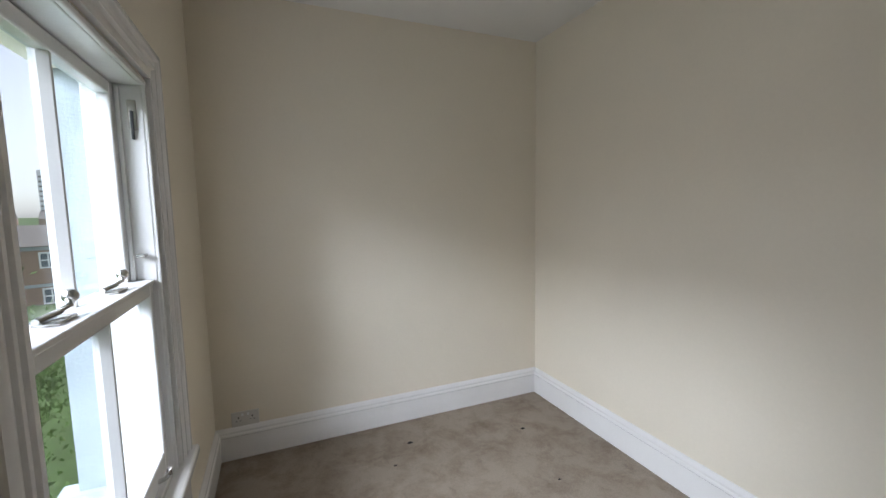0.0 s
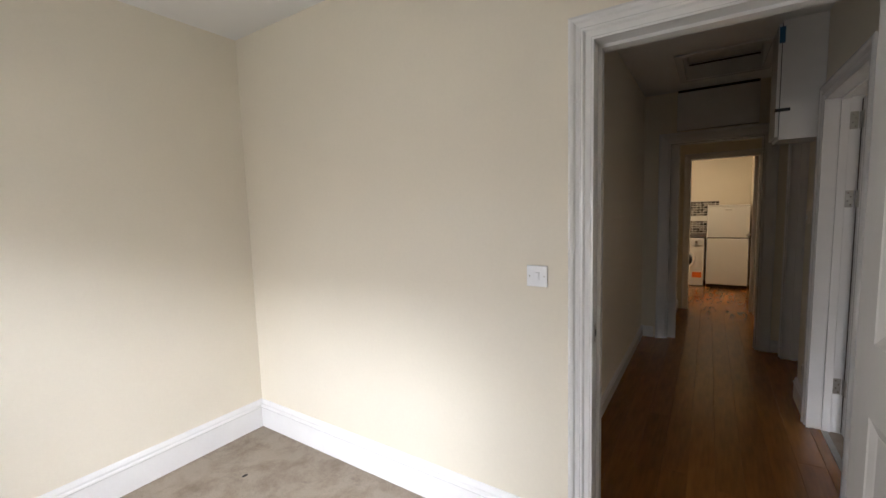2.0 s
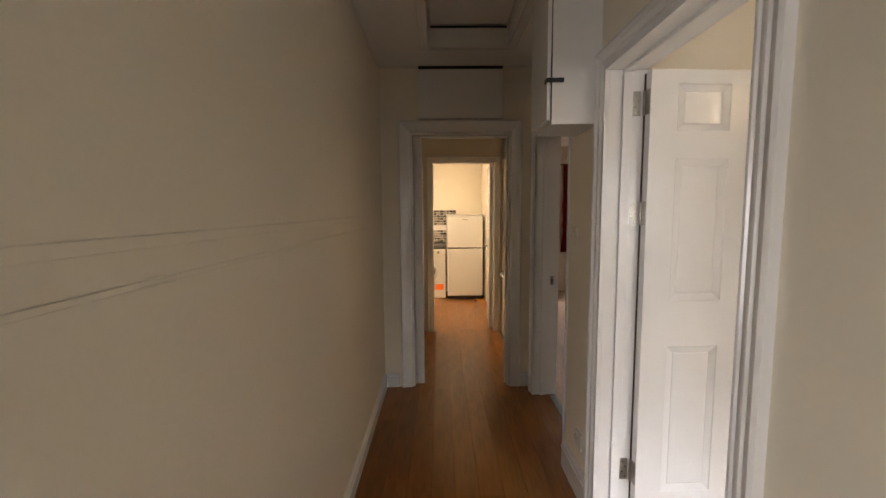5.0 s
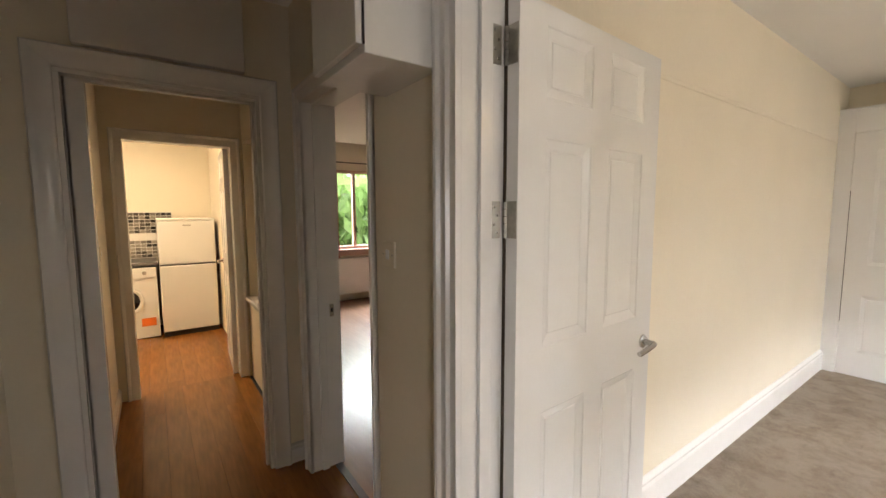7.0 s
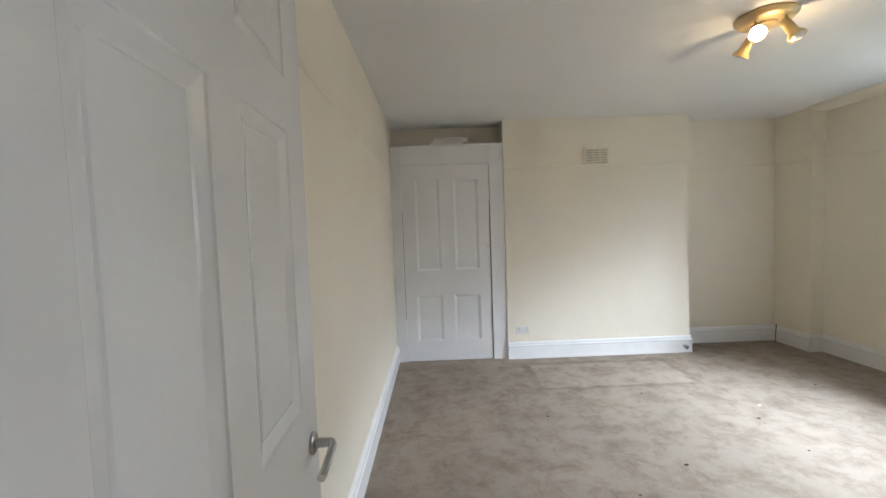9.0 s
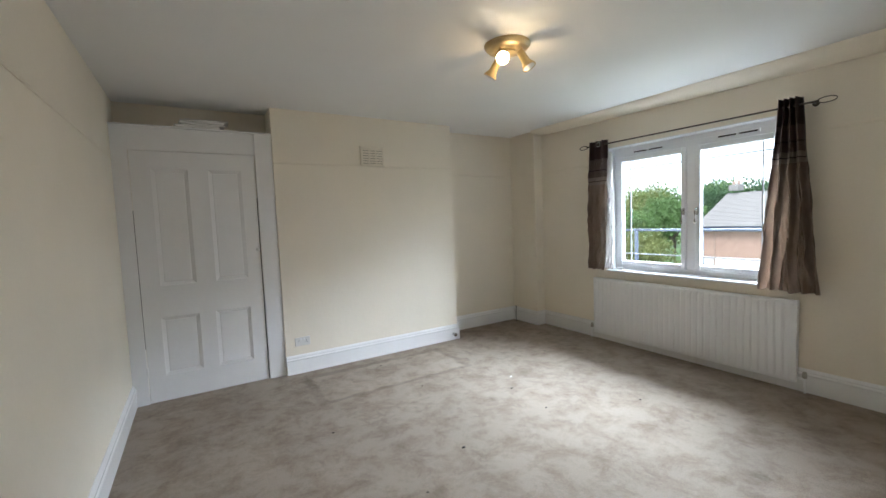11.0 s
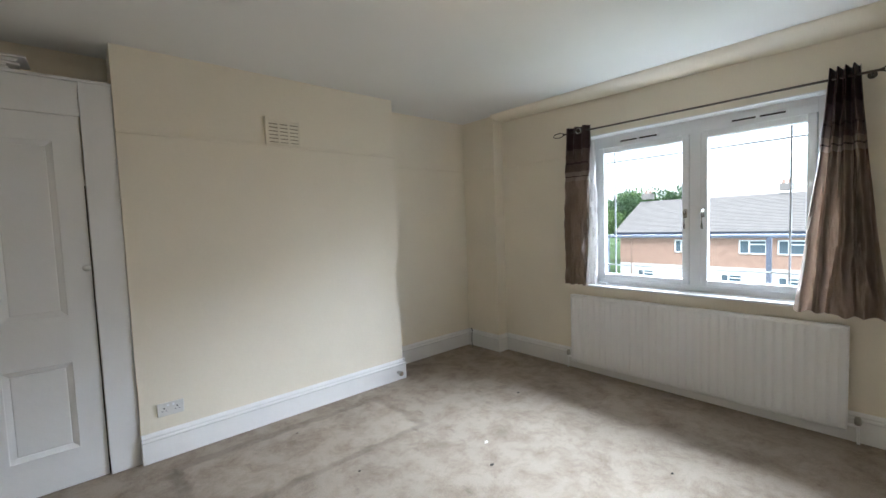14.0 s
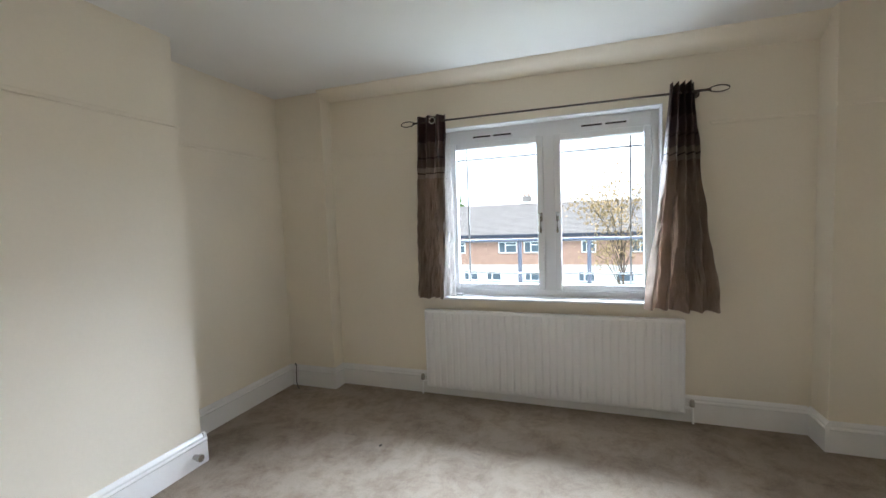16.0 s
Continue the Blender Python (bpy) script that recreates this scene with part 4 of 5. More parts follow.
bm = bmesh.new()
lathe(bm, [(0.008, 0.0), (0.008, 0.012), (0.017, 0.018), (0.019, 0.028), (0.012, 0.036), (0.0, 0.038)], (3.085, CF - 0.006, 1.272), (0, 1, 0), 16)
part("knob", bm, CUPPAINT, cup, "small painted round knob", smooth=True)
# black strip painted in as the shade between stile and door
boxes("stile_shade_strip", DARKGAP, cup, (3.058, 3.0625, CF - 0.005, CF + 0.0005, 0.01, 1.75))
for z in (0.28, 1.95):
    bm = bmesh.new()
    rod(bm, (4.007, CF - 0.001, z - 0.04), (4.007, CF - 0.001, z + 0.04), 0.007, 10)
    part("hinge", bm, CUPPAINT, cup, smooth=True)
# matching black strip for the shade along the hinge side
boxes("gap", DARKGAP, cup, (4.0053, 4.0087, CF - 0.02, CF - 0.005, 0.48, 1.65))
# paper stack in the niche above
for k in range(6):
    z = 2.363 + k * 0.013
    ob = boxes("booklet", PAPER, None, (-0.17, 0.17, -0.11, 0.11, 0, 0.011), bevel=0.002)
    ob.matrix_basis = pose(3.50 + 0.02 * math.sin(k * 2.1) - 0.012 * k, -4.795, z, 0, 0, 6 * math.sin(k * 3.3) + 3)
    tagged(ob, "flat pale paper booklet stacked on the cupboard", "booklet", "stacked booklets")

# ---- wall fittings ----


def plate(name, label, category, m, w, h, holes):
    """A wall plate in local x, z whose face looks along -y."""
    root = thing(name, label, category, m)
    boxes("faceplate", UPVC if name == "light_switch" and m.translation.x < 4 else (WALL if name == "light_switch" else GREYSOCK), root, (-w / 2, w / 2, -0.009, 0.0, -h / 2, h / 2), bevel=0.003)
    for x0, x1, z0, z1, nm, mat, d in holes:
        boxes(nm, mat, root, (x0, x1, -0.009 - d, -0.008, z0, z1), bevel=min(0.001, d * 0.4) if d > 0.002 else 0)
    return root


SWITCH = [(-0.008, 0.010, -0.016, 0.016, "rocker", UPVC, 0.004), (-0.034, -0.029, -0.003, 0.002, "screw", OLDMETAL, 0.001), (0.029, 0.034, -0.003, 0.002, "screw", OLDMETAL, 0.001)]
plate("light_switch", "white plastic single light switch on cream wall", "light switch", pose(2.20, 0.832, 1.19, 0, 0, -90), 0.087, 0.087, SWITCH)
plate("light_switch", "white plastic light switch on hall wall", "light switch", pose(4.36, -0.33, 1.345, 0, 0, 180), 0.087, 0.087, SWITCH)
plate("light_switch", "small white switch in the lobby", "light switch", pose(6.55, 0.60, 1.22, 0, 0, 0), 0.087, 0.087, SWITCH)
SOCK = []
for c in (-0.036, 0.036):
    SOCK += [(c - 0.0035, c + 0.0035, 0.004, 0.013, "pin_hole", BLACK, 0.001), (c - 0.014, c - 0.007, -0.012, -0.008, "pin_hole", BLACK, 0.001), (c + 0.007, c + 0.014, -0.012, -0.008, "pin_hole", BLACK, 0.001), (c * 0.42 - 0.006, c * 0.42 + 0.006, 0.018, 0.032, "rocker", UPVC, 0.003)]
plate("double_socket", "worn white double socket above the skirting", "socket", pose(0.172, 2.85, 0.232, 0, 0, 0), 0.146, 0.086, SOCK)
plate("double_socket", "white double socket low on the chimney breast", "socket", pose(2.735, -4.68, 0.318, 0, 0, 180), 0.146, 0.086, SOCK)
plate("double_socket", "white socket low on the hall wall", "socket", pose(4.22, -0.33, 0.30, 0, 0, 180), 0.087, 0.086, SOCK[:4])
vent = thing("air_vent", "cream painted louvred air vent on the chimney breast", "air vent")
VX0, VX1, VZ0, VZ1, VF = 1.758, 2.030, 2.083, 2.292, -4.650
# backing carries the slats' shade in its darker cream
boxes("backing", VENTB, vent, (VX0 + 0.01, VX1 - 0.01, -4.679, -4.668, VZ0 + 0.01, VZ1 - 0.01))
boxes("frame", WALL, vent, (VX0, VX0 + 0.024, -4.68, VF, VZ0, VZ1), (VX1 - 0.024, VX1, -4.68, VF, VZ0, VZ1), (VX0 + 0.024, VX1 - 0.024, -4.68, VF, VZ0, VZ0 + 0.024), (VX0 + 0.024, VX1 - 0.024, -4.68, VF, VZ1 - 0.024, VZ1), bevel=0.003)
for k in range(2):
    x = VX0 + 0.024 + (k + 1) * 0.0747
    boxes("divider", WALL, vent, (x - 0.005, x + 0.005, -4.678, VF - 0.001, VZ0 + 0.024, VZ1 - 0.024))
for k in range(6):
    z = VZ0 + 0.030 + k * 0.0268
    bm = bmesh.new()
    prism(bm, [(-4.674, z + 0.021), (VF - 0.002, z), (VF - 0.002, z + 0.018), (-4.674, z + 0.025)], lambda a, b, h: (h, a, b), VX0 + 0.024, VX1 - 0.024)
    part("slat", bm, WALL, vent)
# capped pipe on the skirting and loose cable in the corner
bm = bmesh.new()
lathe(bm, [(0.016, 0.0), (0.016, 0.03), (0.022, 0.032), (0.022, 0.055), (0.010, 0.058), (0.0, 0.058)], (0.955, -4.658, 0.075), (0, 1, 0), 14)
tagged(part("pipe_cap", bm, CHROME, None, smooth=True), "capped metal gas pipe at the skirting", "pipe cap")
bm = bmesh.new()
tube(bm, [(-0.300, -4.93, 0.188), (-0.296, -4.92, 0.205), (-0.285, -4.90, 0.19), (-0.275, -4.90, 0.12), (-0.272, -4.90, 0.05), (-0.262, -4.88, 0.006), (-0.23, -4.84, 0.005)], 0.004, 8)
tagged(part("cable", bm, BLACK, None, smooth=True), "loose black cable end in the corner", "cable")
bm = bmesh.new()
v = [bm.verts.new(p) for p in ((0, 0, 0.002), (0.036, 0.006, 0.004), (0.030, 0.026, 0.010), (-0.004, 0.018, 0.005))]
bm.faces.new(v)
bmesh.ops.solidify(bm, geom=bm.faces[:], thickness=0.001)
scrap = tagged(part("paper_scrap", bm, PAPER, None), "tiny white paper scrap on the carpet", "paper scrap")
scrap.matrix_basis = pose(1.17, -3.35, 0.0, 0, 0, 30)
rng = random.Random(5)
for k in range(16):
    x, y = (rng.uniform(0.2, 3.4), rng.uniform(-4.4, -2.0)) if k < 11 else (rng.uniform(0.9, 2.0), rng.uniform(1.9, 2.7))
    bm = bmesh.new()
    bmesh.ops.create_icosphere(bm, subdivisions=1, radius=0.006 + 0.006 * rng.random())
    for vv in bm.verts:
        vv.co.z = max(0, vv.co.z * 0.5)
        vv.co.x *= 1 + rng.random()
    f = tagged(part("carpet_fluff", bm, DARKGAP), "tiny fleck of dirt on the carpet", "fleck", "carpet flecks")
    f.location = (x, y, 0.0)

# ---- ceiling lamp ----
cl = thing("ceiling_spotlight", "cream-gold ceiling spotlight plate with three swivel heads, one lit", "ceiling light")
LX, LY = 1.75, -2.60
bm = bmesh.new()
lathe(bm, [(0.150, 0.0), (0.150, -0.012), (0.138, -0.026), (0.128, -0.034), (0.055, -0.038), (0.050, -0.050), (0.0, -0.052)], (LX, LY, H), (0, 0, 1), 40)
part("base_plate", bm, BRASS, cl, smooth=True)
for dx, dy, aim, lit in ((0.075, 0.02, (0.45, 0.75, -0.55), True), (-0.045, 0.085, (-0.25, 0.45, -0.95), False), (0.01, -0.09, (0.30, -0.45, -0.85), False)):
    a = Vector(aim).normalized()
    c = Vector((LX + dx, LY + dy, H - 0.036))
    e = c + Vector((0, 0, -0.045))
    bm = bmesh.new()
    rod(bm, c, e, 0.006, 8)
    part("stem", bm, BRASS, cl)
    bm = bmesh.new()
    lathe(bm, [(0.012, -0.045), (0.024, -0.040), (0.026, 0.0), (0.028, 0.045), (0.044, 0.075), (0.046, 0.085), (0.040, 0.085), (0.024, 0.050), (0.0, 0.048)], e + a * 0.02, a, 24)
    head = part("spot_head", bm, BRASS, cl, smooth=True)
    bm = bmesh.new()
    lathe(bm, [(0.020, 0.055), (0.037, 0.083), (0.030, 0.088), (0.0, 0.092)], e + a * 0.02, a, 20)
    part("bulb", bm, BULB if lit else PAPER, head, "glowing reflector bulb" if lit else "unlit reflector bulb", smooth=True)

# ---- hall things ----
mb = thing("meter_cupboard", "white painted meter cupboard hung high on the hall wall", "cupboard")
boxes("carcass", GLOSS, mb, (4.06, 4.37, -0.329, -0.112, 1.857, H - 0.001), bevel=0.003)
boxes("cupboard_door", GLOSS, mb, (4.064, 4.366, -0.110, -0.092, 1.875, H - 0.02), bevel=0.003)
boxes("black_tape", BLACK, mb, (4.0575, 4.0595, -0.165, -0.090, 2.035, 2.055), (4.058, 4.10, -0.0915, -0.0895, 2.035, 2.055))
boxes("blue_tape", BLUE, mb, (4.0575, 4.0595, -0.125, -0.095, 2.46, 2.56))
boxes("door_gap", DARKGAP, mb, (4.0588, 4.062, -0.1125, -0.1095, 1.875, H - 0.02))
struct("trim_access_panel", GLOSS, (5.50, 5.552, -0.12, 0.55, 2.20, 2.575), bevel=0.004, label="white boxed access panel above the opening", category="access panel")
# black filler stands for the shade above the panel
struct("trim_access_shade", DARKGAP, (5.505, 5.551, -0.115, 0.545, 2.576, 2.598), label="black strip painted as the shade in the gap above the access panel", category="gap")
lh = thing("loft_hatch", "white loft hatch lid in its ceiling recess", "loft hatch", kind="structure")
boxes("lid", GLOSS, lh, (HX0 + 0.02, HX1 - 0.02, HY0 + 0.02, HY1 - 0.02, H + 0.13, H + 0.15), bevel=0.004)
# black bar added as the shade line at the lid's edge
boxes("lid_gap", DARKGAP, lh, (HX1 - 0.012, HX1 - 0.002, HY0 + 0.02, HY1 - 0.02, H + 0.115, H + 0.125))
for d in ((HX0 - 0.05, HX0 + 0.005, HY0 - 0.05, HY1 + 0.05, H - 0.014, H + 0.002), (HX1 - 0.005, HX1 + 0.05, HY0 - 0.05, HY1 + 0.05, H - 0.014, H + 0.002), (HX0, HX1, HY1 - 0.005, HY1 + 0.05, H - 0.014, H + 0.002), (HX0, HX1, HY0 - 0.05, HY0 + 0.005, H - 0.014, H + 0.002)):
    boxes("hatch_moulding", GLOSS, lh, d, bevel=0.004)
sd = thing("smoke_detector", "white round smoke detector on the hall ceiling", "smoke detector")
bm = bmesh.new()
lathe(bm, [(0.052, 0.0), (0.052, -0.014), (0.044, -0.028), (0.030, -0.034), (0.0, -0.035)], (3.55, 0.45, H), (0, 0, 1), 28)
part("housing", bm, UPVC, sd, smooth=True)
for k in range(8):
    a = k * math.tau / 8
    bm = bmesh.new()
    box(bm, -0.008, 0.008, -0.003, 0.003, -0.0335, -0.024)
    o = part("vent_slot", bm, DARKGAP, sd)
    o.matrix_basis = pose(3.55 + 0.040 * math.cos(a), 0.45 + 0.040 * math.sin(a), H, 0, 0, math.degrees(a) + 90)
dl = thing("downlight", "recessed ceiling downlight, switched off", "downlight")
bm = bmesh.new()
lathe(bm, [(0.034, 0.0), (0.042, -0.001), (0.042, -0.004), (0.032, -0.006)], (3.72, 0.255, H), (0, 0, 1), 24)
part("trim_ring", bm, OLDMETAL, dl, smooth=True)
bm = bmesh.new()
lathe(bm, [(0.032, -0.007), (0.0, -0.0072)], (3.72, 0.255, H), (0, 0, 1), 20)
part("dark_lens", bm, DARKGAP, dl)
tagged(boxes("door_closer_box", OLDMETAL, None, (2.335, 2.372, 0.612, 0.640, 1.355, 1.445), bevel=0.002), "small dark metal keeper screwed to the hall side frame", "keeper")

# ---- kitchen ----
fr = thing("fridge_freezer", "white two-door fridge freezer", "fridge freezer")
boxes("body", WHITEGOODS, fr, (8.97, 9.55, -0.315, 0.27, 0.03, 1.405), bevel=0.008)
boxes("fridge_door", WHITEGOODS, fr, (8.91, 8.965, -0.315, 0.27, 0.06, 0.850), bevel=0.012)
boxes("freezer_door", WHITEGOODS, fr, (8.91, 8.965, -0.315, 0.27, 0.865, 1.385), bevel=0.012)
boxes("top", WHITEGOODS, fr, (8.905, 9.55, -0.318, 0.273, 1.387, 1.41), bevel=0.008)
boxes("nameplate", OLDMETAL, fr, (8.9075, 8.911, -0.065, 0.02, 1.322, 1.334))
boxes("plinth", BLACK, fr, (8.94, 9.5, -0.31, 0.265, 0.0, 0.058))
boxes("door_seal", DARKGAP, fr, (8.925, 8.968, -0.312, 0.267, 0.8505, 0.8645))
wm = thing("washing_machine", "white front-loading washing machine with an orange sticker", "washing machine")
boxes("body", WHITEGOODS, wm, (8.99, 9.55, 0.30, 0.895, 0.01, 0.845), bevel=0.008)
boxes("control_panel", WHITEGOODS, wm, (8.975, 8.992, 0.303, 0.892, 0.72, 0.842), bevel=0.005)
boxes("detergent_drawer", UPVC, wm, (8.968, 8.977, 0.66, 0.88, 0.735, 0.825), bevel=0.004)
bm = bmesh.new()
lathe(bm, [(0.165, 0.0), (0.165, 0.02), (0.15, 0.03), (0.125, 0.02), (0.125, 0.0)], (8.99, 0.60, 0.46), (-1, 0, 0), 32)
dr = part("door_ring", bm, WHITEGOODS, wm, smooth=True)
bm = bmesh.new()
lathe(bm, [(0.125, 0.012), (0.10, 0.03), (0.05, 0.042), (0.0, 0.045)], (8.99, 0.60, 0.46), (-1, 0, 0), 28)
part("door_glass", bm, DARKGLASS, dr, "dark glass porthole", smooth=True)
bm = bmesh.new()
lathe(bm, [(0.022, 0.0), (0.020, 0.02), (0.0, 0.021)], (8.975, 0.42, 0.78), (-1, 0, 0), 16)
part("dial", bm, OLDMETAL, wm, smooth=True)
boxes("sticker", ORANGE, wm, (8.986, 8.991, 0.335, 0.475, 0.15, 0.245))
tagged(boxes("worktop", WORKTOP, None, (8.97, 9.60, 0.285, 2.3, 0.865, 0.90), bevel=0.004), "dark grey kitchen worktop over the washing machine", "worktop")
tagged(boxes("kitchen_cabinet", WHITEGOODS, None, (9.0, 9.6, 0.91, 2.3, 0.0, 0.864), bevel=0.004), "plain white kitchen base cabinet under the worktop", "cabinet")
ob = tagged(boxes("ceiling_light", glow_material("warm_diffuser", (1.0, 0.80, 0.5), 0.8), None, (7.95, 8.45, 0.65, 1.15, 2.575, 2.599), bevel=0.01), "square warm-lit kitchen ceiling light", "ceiling light")
splash = thing("splashback", "dark and pale mosaic tile splashback above the worktop", "splashback")
boxes("grout_backing", PAPER, splash, (9.592, 9.60, 0.10, 1.5, 0.90, 1.49))
me = None
k = 0
for r in range(13):
    for c in range(24):
        if 5 <= r <= 6:
            continue
        if me is None:
            bm = bmesh.new()
            box(bm, -0.004, 0.0, 0.002, 0.055, 0.002, 0.040, 0.001)
            first = part("tile", bm, TILE, splash)
            me = first.data
            ob = first
        else:
            ob = new("tile", me)
            ob.parent = splash
        ob.location = (9.592, 0.10 + c * 0.0575, 0.905 + r * 0.0445)

# ---- outdoors ----
GZ = -5.6
struct("ground", GRASS, (-3000, 3000, -3000, 3000, GZ - 0.5, GZ), label="grassy ground below the building", category="ground")
struct("road", ROADM, (-30, -24, -200, 200, GZ + 0.004, GZ + 0.02), label="asphalt street in front of the terrace", category="road")


def house_window(root, x, y, z, w, h, s=1):
    """A white casement window set in a wall across x, facing s."""
    b = boxes("window", UPVC, root, (x, x + s * 0.08, y - w / 2, y + w / 2, z, z + 0.10), (x, x + s * 0.08, y - w / 2, y + w / 2, z + h - 0.10, z + h), (x, x + s * 0.08, y - w / 2, y - w / 2 + 0.10, z, z + h), (x, x + s * 0.08, y + w / 2 - 0.10, y + w / 2, z, z + h), (x, x + s * 0.08, y - 0.05 - w * 0.12, y + 0.05 - w * 0.12, z, z + h), (x, x + s * 0.08, y - w * 0.12, y + w / 2, z + h * 0.66, z + h * 0.66 + 0.08))
    bm = bmesh.new()
    box(bm, x + s * 0.01, x + s * 0.03, y - w / 2 + 0.05, y + w / 2 - 0.05, z + 0.05, z + h - 0.05)
    part("pane", bm, GLASSFAR, b)


def terrace():
    root = thing("terraced_houses", "long orange brick two-storey terrace with a grey tiled roof", "building")
    X, Y0, Y1, EV, RD = -36.0, -20.0, 26.0, 0.0, 3.0
    boxes("wall", BRICK, root, (X - 9, X, Y0, Y1, GZ + 2.7, EV))
    boxes("ground_floor_wall", PALEWALL, root, (X - 9, X + 0.03, Y0, Y1, GZ, GZ + 2.7))
    bm = bmesh.new()
    rows = 26
    for side in (0, 1):
        for k in range(rows):
            a, b = k / rows, (k + 1) / rows
            xa, xb = (X + 0.45 - a * 4.95, X + 0.45 - b * 4.95) if side == 0 else (X - 9.45 + a * 4.95, X - 9.45 + b * 4.95)
            za, zb = EV + a * RD, EV + b * RD
            hip0, hip1 = Y0 - 0.4 + a * 0.5, Y0 - 0.4 + b * 0.5
            vs = [bm.verts.new(p) for p in ((xa, hip0, za + 0.05), (xa, Y1, za + 0.05), (xb, Y1, zb), (xb, hip1, zb), (xa, hip0, za), (xa, Y1, za))]
            bm.faces.new(vs[:4])
            bm.faces.new((vs[0], vs[4], vs[5], vs[1]))
    vs = [bm.verts.new(p) for p in ((X + 0.45, Y0 - 0.4, EV), (X - 9.45, Y0 - 0.4, EV), (X - 4.5, Y0 + 0.1, EV + RD))]
    bm.faces.new(vs)
    part("roof", bm, ROOFT, root)
    boxes("gutter", NAVY, root, (X, X + 0.55, Y0 - 0.45, Y1, EV - 0.28, EV - 0.02))
    for y in (-18.9, -5.0, 3.5, 12.5):
        boxes("downpipe", BRICK2, root, (X, X + 0.10, y - 0.05, y + 0.05, GZ + 0.2, EV - 0.2))
    for y, w in ((-14.4, 1.4), (-9.5, 1.8), (-7.1, 1.75), (-2.2, 1.25), (2.2, 1.8), (5.2, 1.75), (9.6, 1.4), (15.0, 1.75)):
        house_window(root, X, y, EV - 1.80, w, 1.12)
    for y in (-17.6, -13.2, -10.9, -7.2, -5.4, -2.4, 0.8, 3.6, 8.0, 11.0):
        house_window(root, X + 0.03, y, GZ + 1.15, 1.5, 1.0)
    for y in (-19.2, -8.2, 7.5):
        c = boxes("chimney", ROOFT, root, (X - 5.1, X - 4.0, y - 0.4, y + 0.4, EV + 3.2, EV + RD + 0.75))
        for dy in (-0.2, 0.2):
            bm = bmesh.new()
            lathe(bm, [(0.13, 0.0), (0.10, 0.35)], (X - 4.55, y + dy, EV + RD + 0.75), (0, 0, 1), 10)
            part("chimney_pot", bm, BRICK2, c)


terrace()

# balcony outside the large bedroom
balcony = thing("balcony_railing", "navy painted metal balcony railing outside the bedroom window", "railing")
BX = -1.58
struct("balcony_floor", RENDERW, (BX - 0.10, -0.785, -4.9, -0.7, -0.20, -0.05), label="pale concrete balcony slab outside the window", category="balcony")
bm = bmesh.new()
rod(bm, (BX, -4.85, 1.235), (BX, -0.75, 1.235), 0.017, 12)
part("top_rail", bm, NAVY, balcony, smooth=True)
for y in (-4.60, -3.88, -3.04, -2.355, -1.68, -1.0):
    bm = bmesh.new()
    box(bm, BX - 0.019, BX + 0.019, y - 0.019, y + 0.019, -0.05, 1.222, 0.003)
    box(bm, BX - 0.05, BX + 0.05, y - 0.05, y + 0.05, -0.05, -0.042)
    part("post", bm, NAVY, balcony)


def brick_house():
    root = thing("brick_house", "three-storey brown brick house with a slate hipped roof", "building", pose(-17.5, 42, 0, 0, 0, 20))
    boxes("wall", BRICK2, root, (-7, 7, 0, 8, GZ - 1, -0.9))
    bm = bmesh.new()
    lo = [bm.verts.new(p) for p in ((-7.4, -0.4, -0.9), (7.4, -0.4, -0.9), (7.4, 8.4, -0.9), (-7.4, 8.4, -0.9))]
    hi = [bm.verts.new(p) for p in ((-4.0, 3.5, 0.7), (4.0, 3.5, 0.7), (4.0, 4.5, 0.7), (-4.0, 4.5, 0.7))]
    bm.faces.new(lo[::-1])
    bm.faces.new(hi)
    for k in range(4):
        bm.faces.new((lo[k], lo[(k + 1) % 4], hi[(k + 1) % 4], hi[k]))
    part("roof", bm, ROOFT, root)
    boxes("eaves_band", RENDERW, root, (-7.1, 7.1, -0.12, 0.0, -1.25, -0.95))
    boxes("string_course", RENDERW, root, (-7.05, 7.05, -0.08, 0.0, -4.2, -3.95))
    for x in (-5.6, -3.3, -1.0, 1.3, 3.6, 5.8):
        for z in (-2.7, -4.0 - 1.6):
            b = boxes("window", UPVC, root, (x - 0.55, x - 0.43, -0.08, 0.0, z, z + 1.3), (x + 0.43, x + 0.55, -0.08, 0.0, z, z + 1.3), (x - 0.43, x + 0.43, -0.08, 0.0, z, z + 0.12), (x - 0.43, x + 0.43, -0.08, 0.0, z + 1.18, z + 1.3), (x - 0.43, x + 0.43, -0.08, 0.0, z + 0.6, z + 0.7), (x - 0.04, x + 0.04, -0.07, 0.0, z, z + 1.3))
            bm = bmesh.new()
            box(bm, x - 0.45, x + 0.45, -0.03, -0.01, z + 0.05, z + 1.25)
            part("pane", bm, GLASSFAR, b)
    for x in (-4.5, 4.0):
        boxes("chimney", BRICK2, root, (x - 0.6, x + 0.6, 4.0, 4.9, 0.3, 1.9))


brick_house()
tw = thing("tower_block", "far grey concrete tower block", "building", pose(-111, 288, 0, 0, 0, 10))
boxes("wall", TOWERM, tw, (-2.4, 2.4, -3, 3, GZ, 26))
for k in range(9):
    boxes("window_band", ROOFT, tw, (-2.1, 2.1, -3.1, -3.0, 1.2 + k * 2.6, 2.2 + k * 2.6))
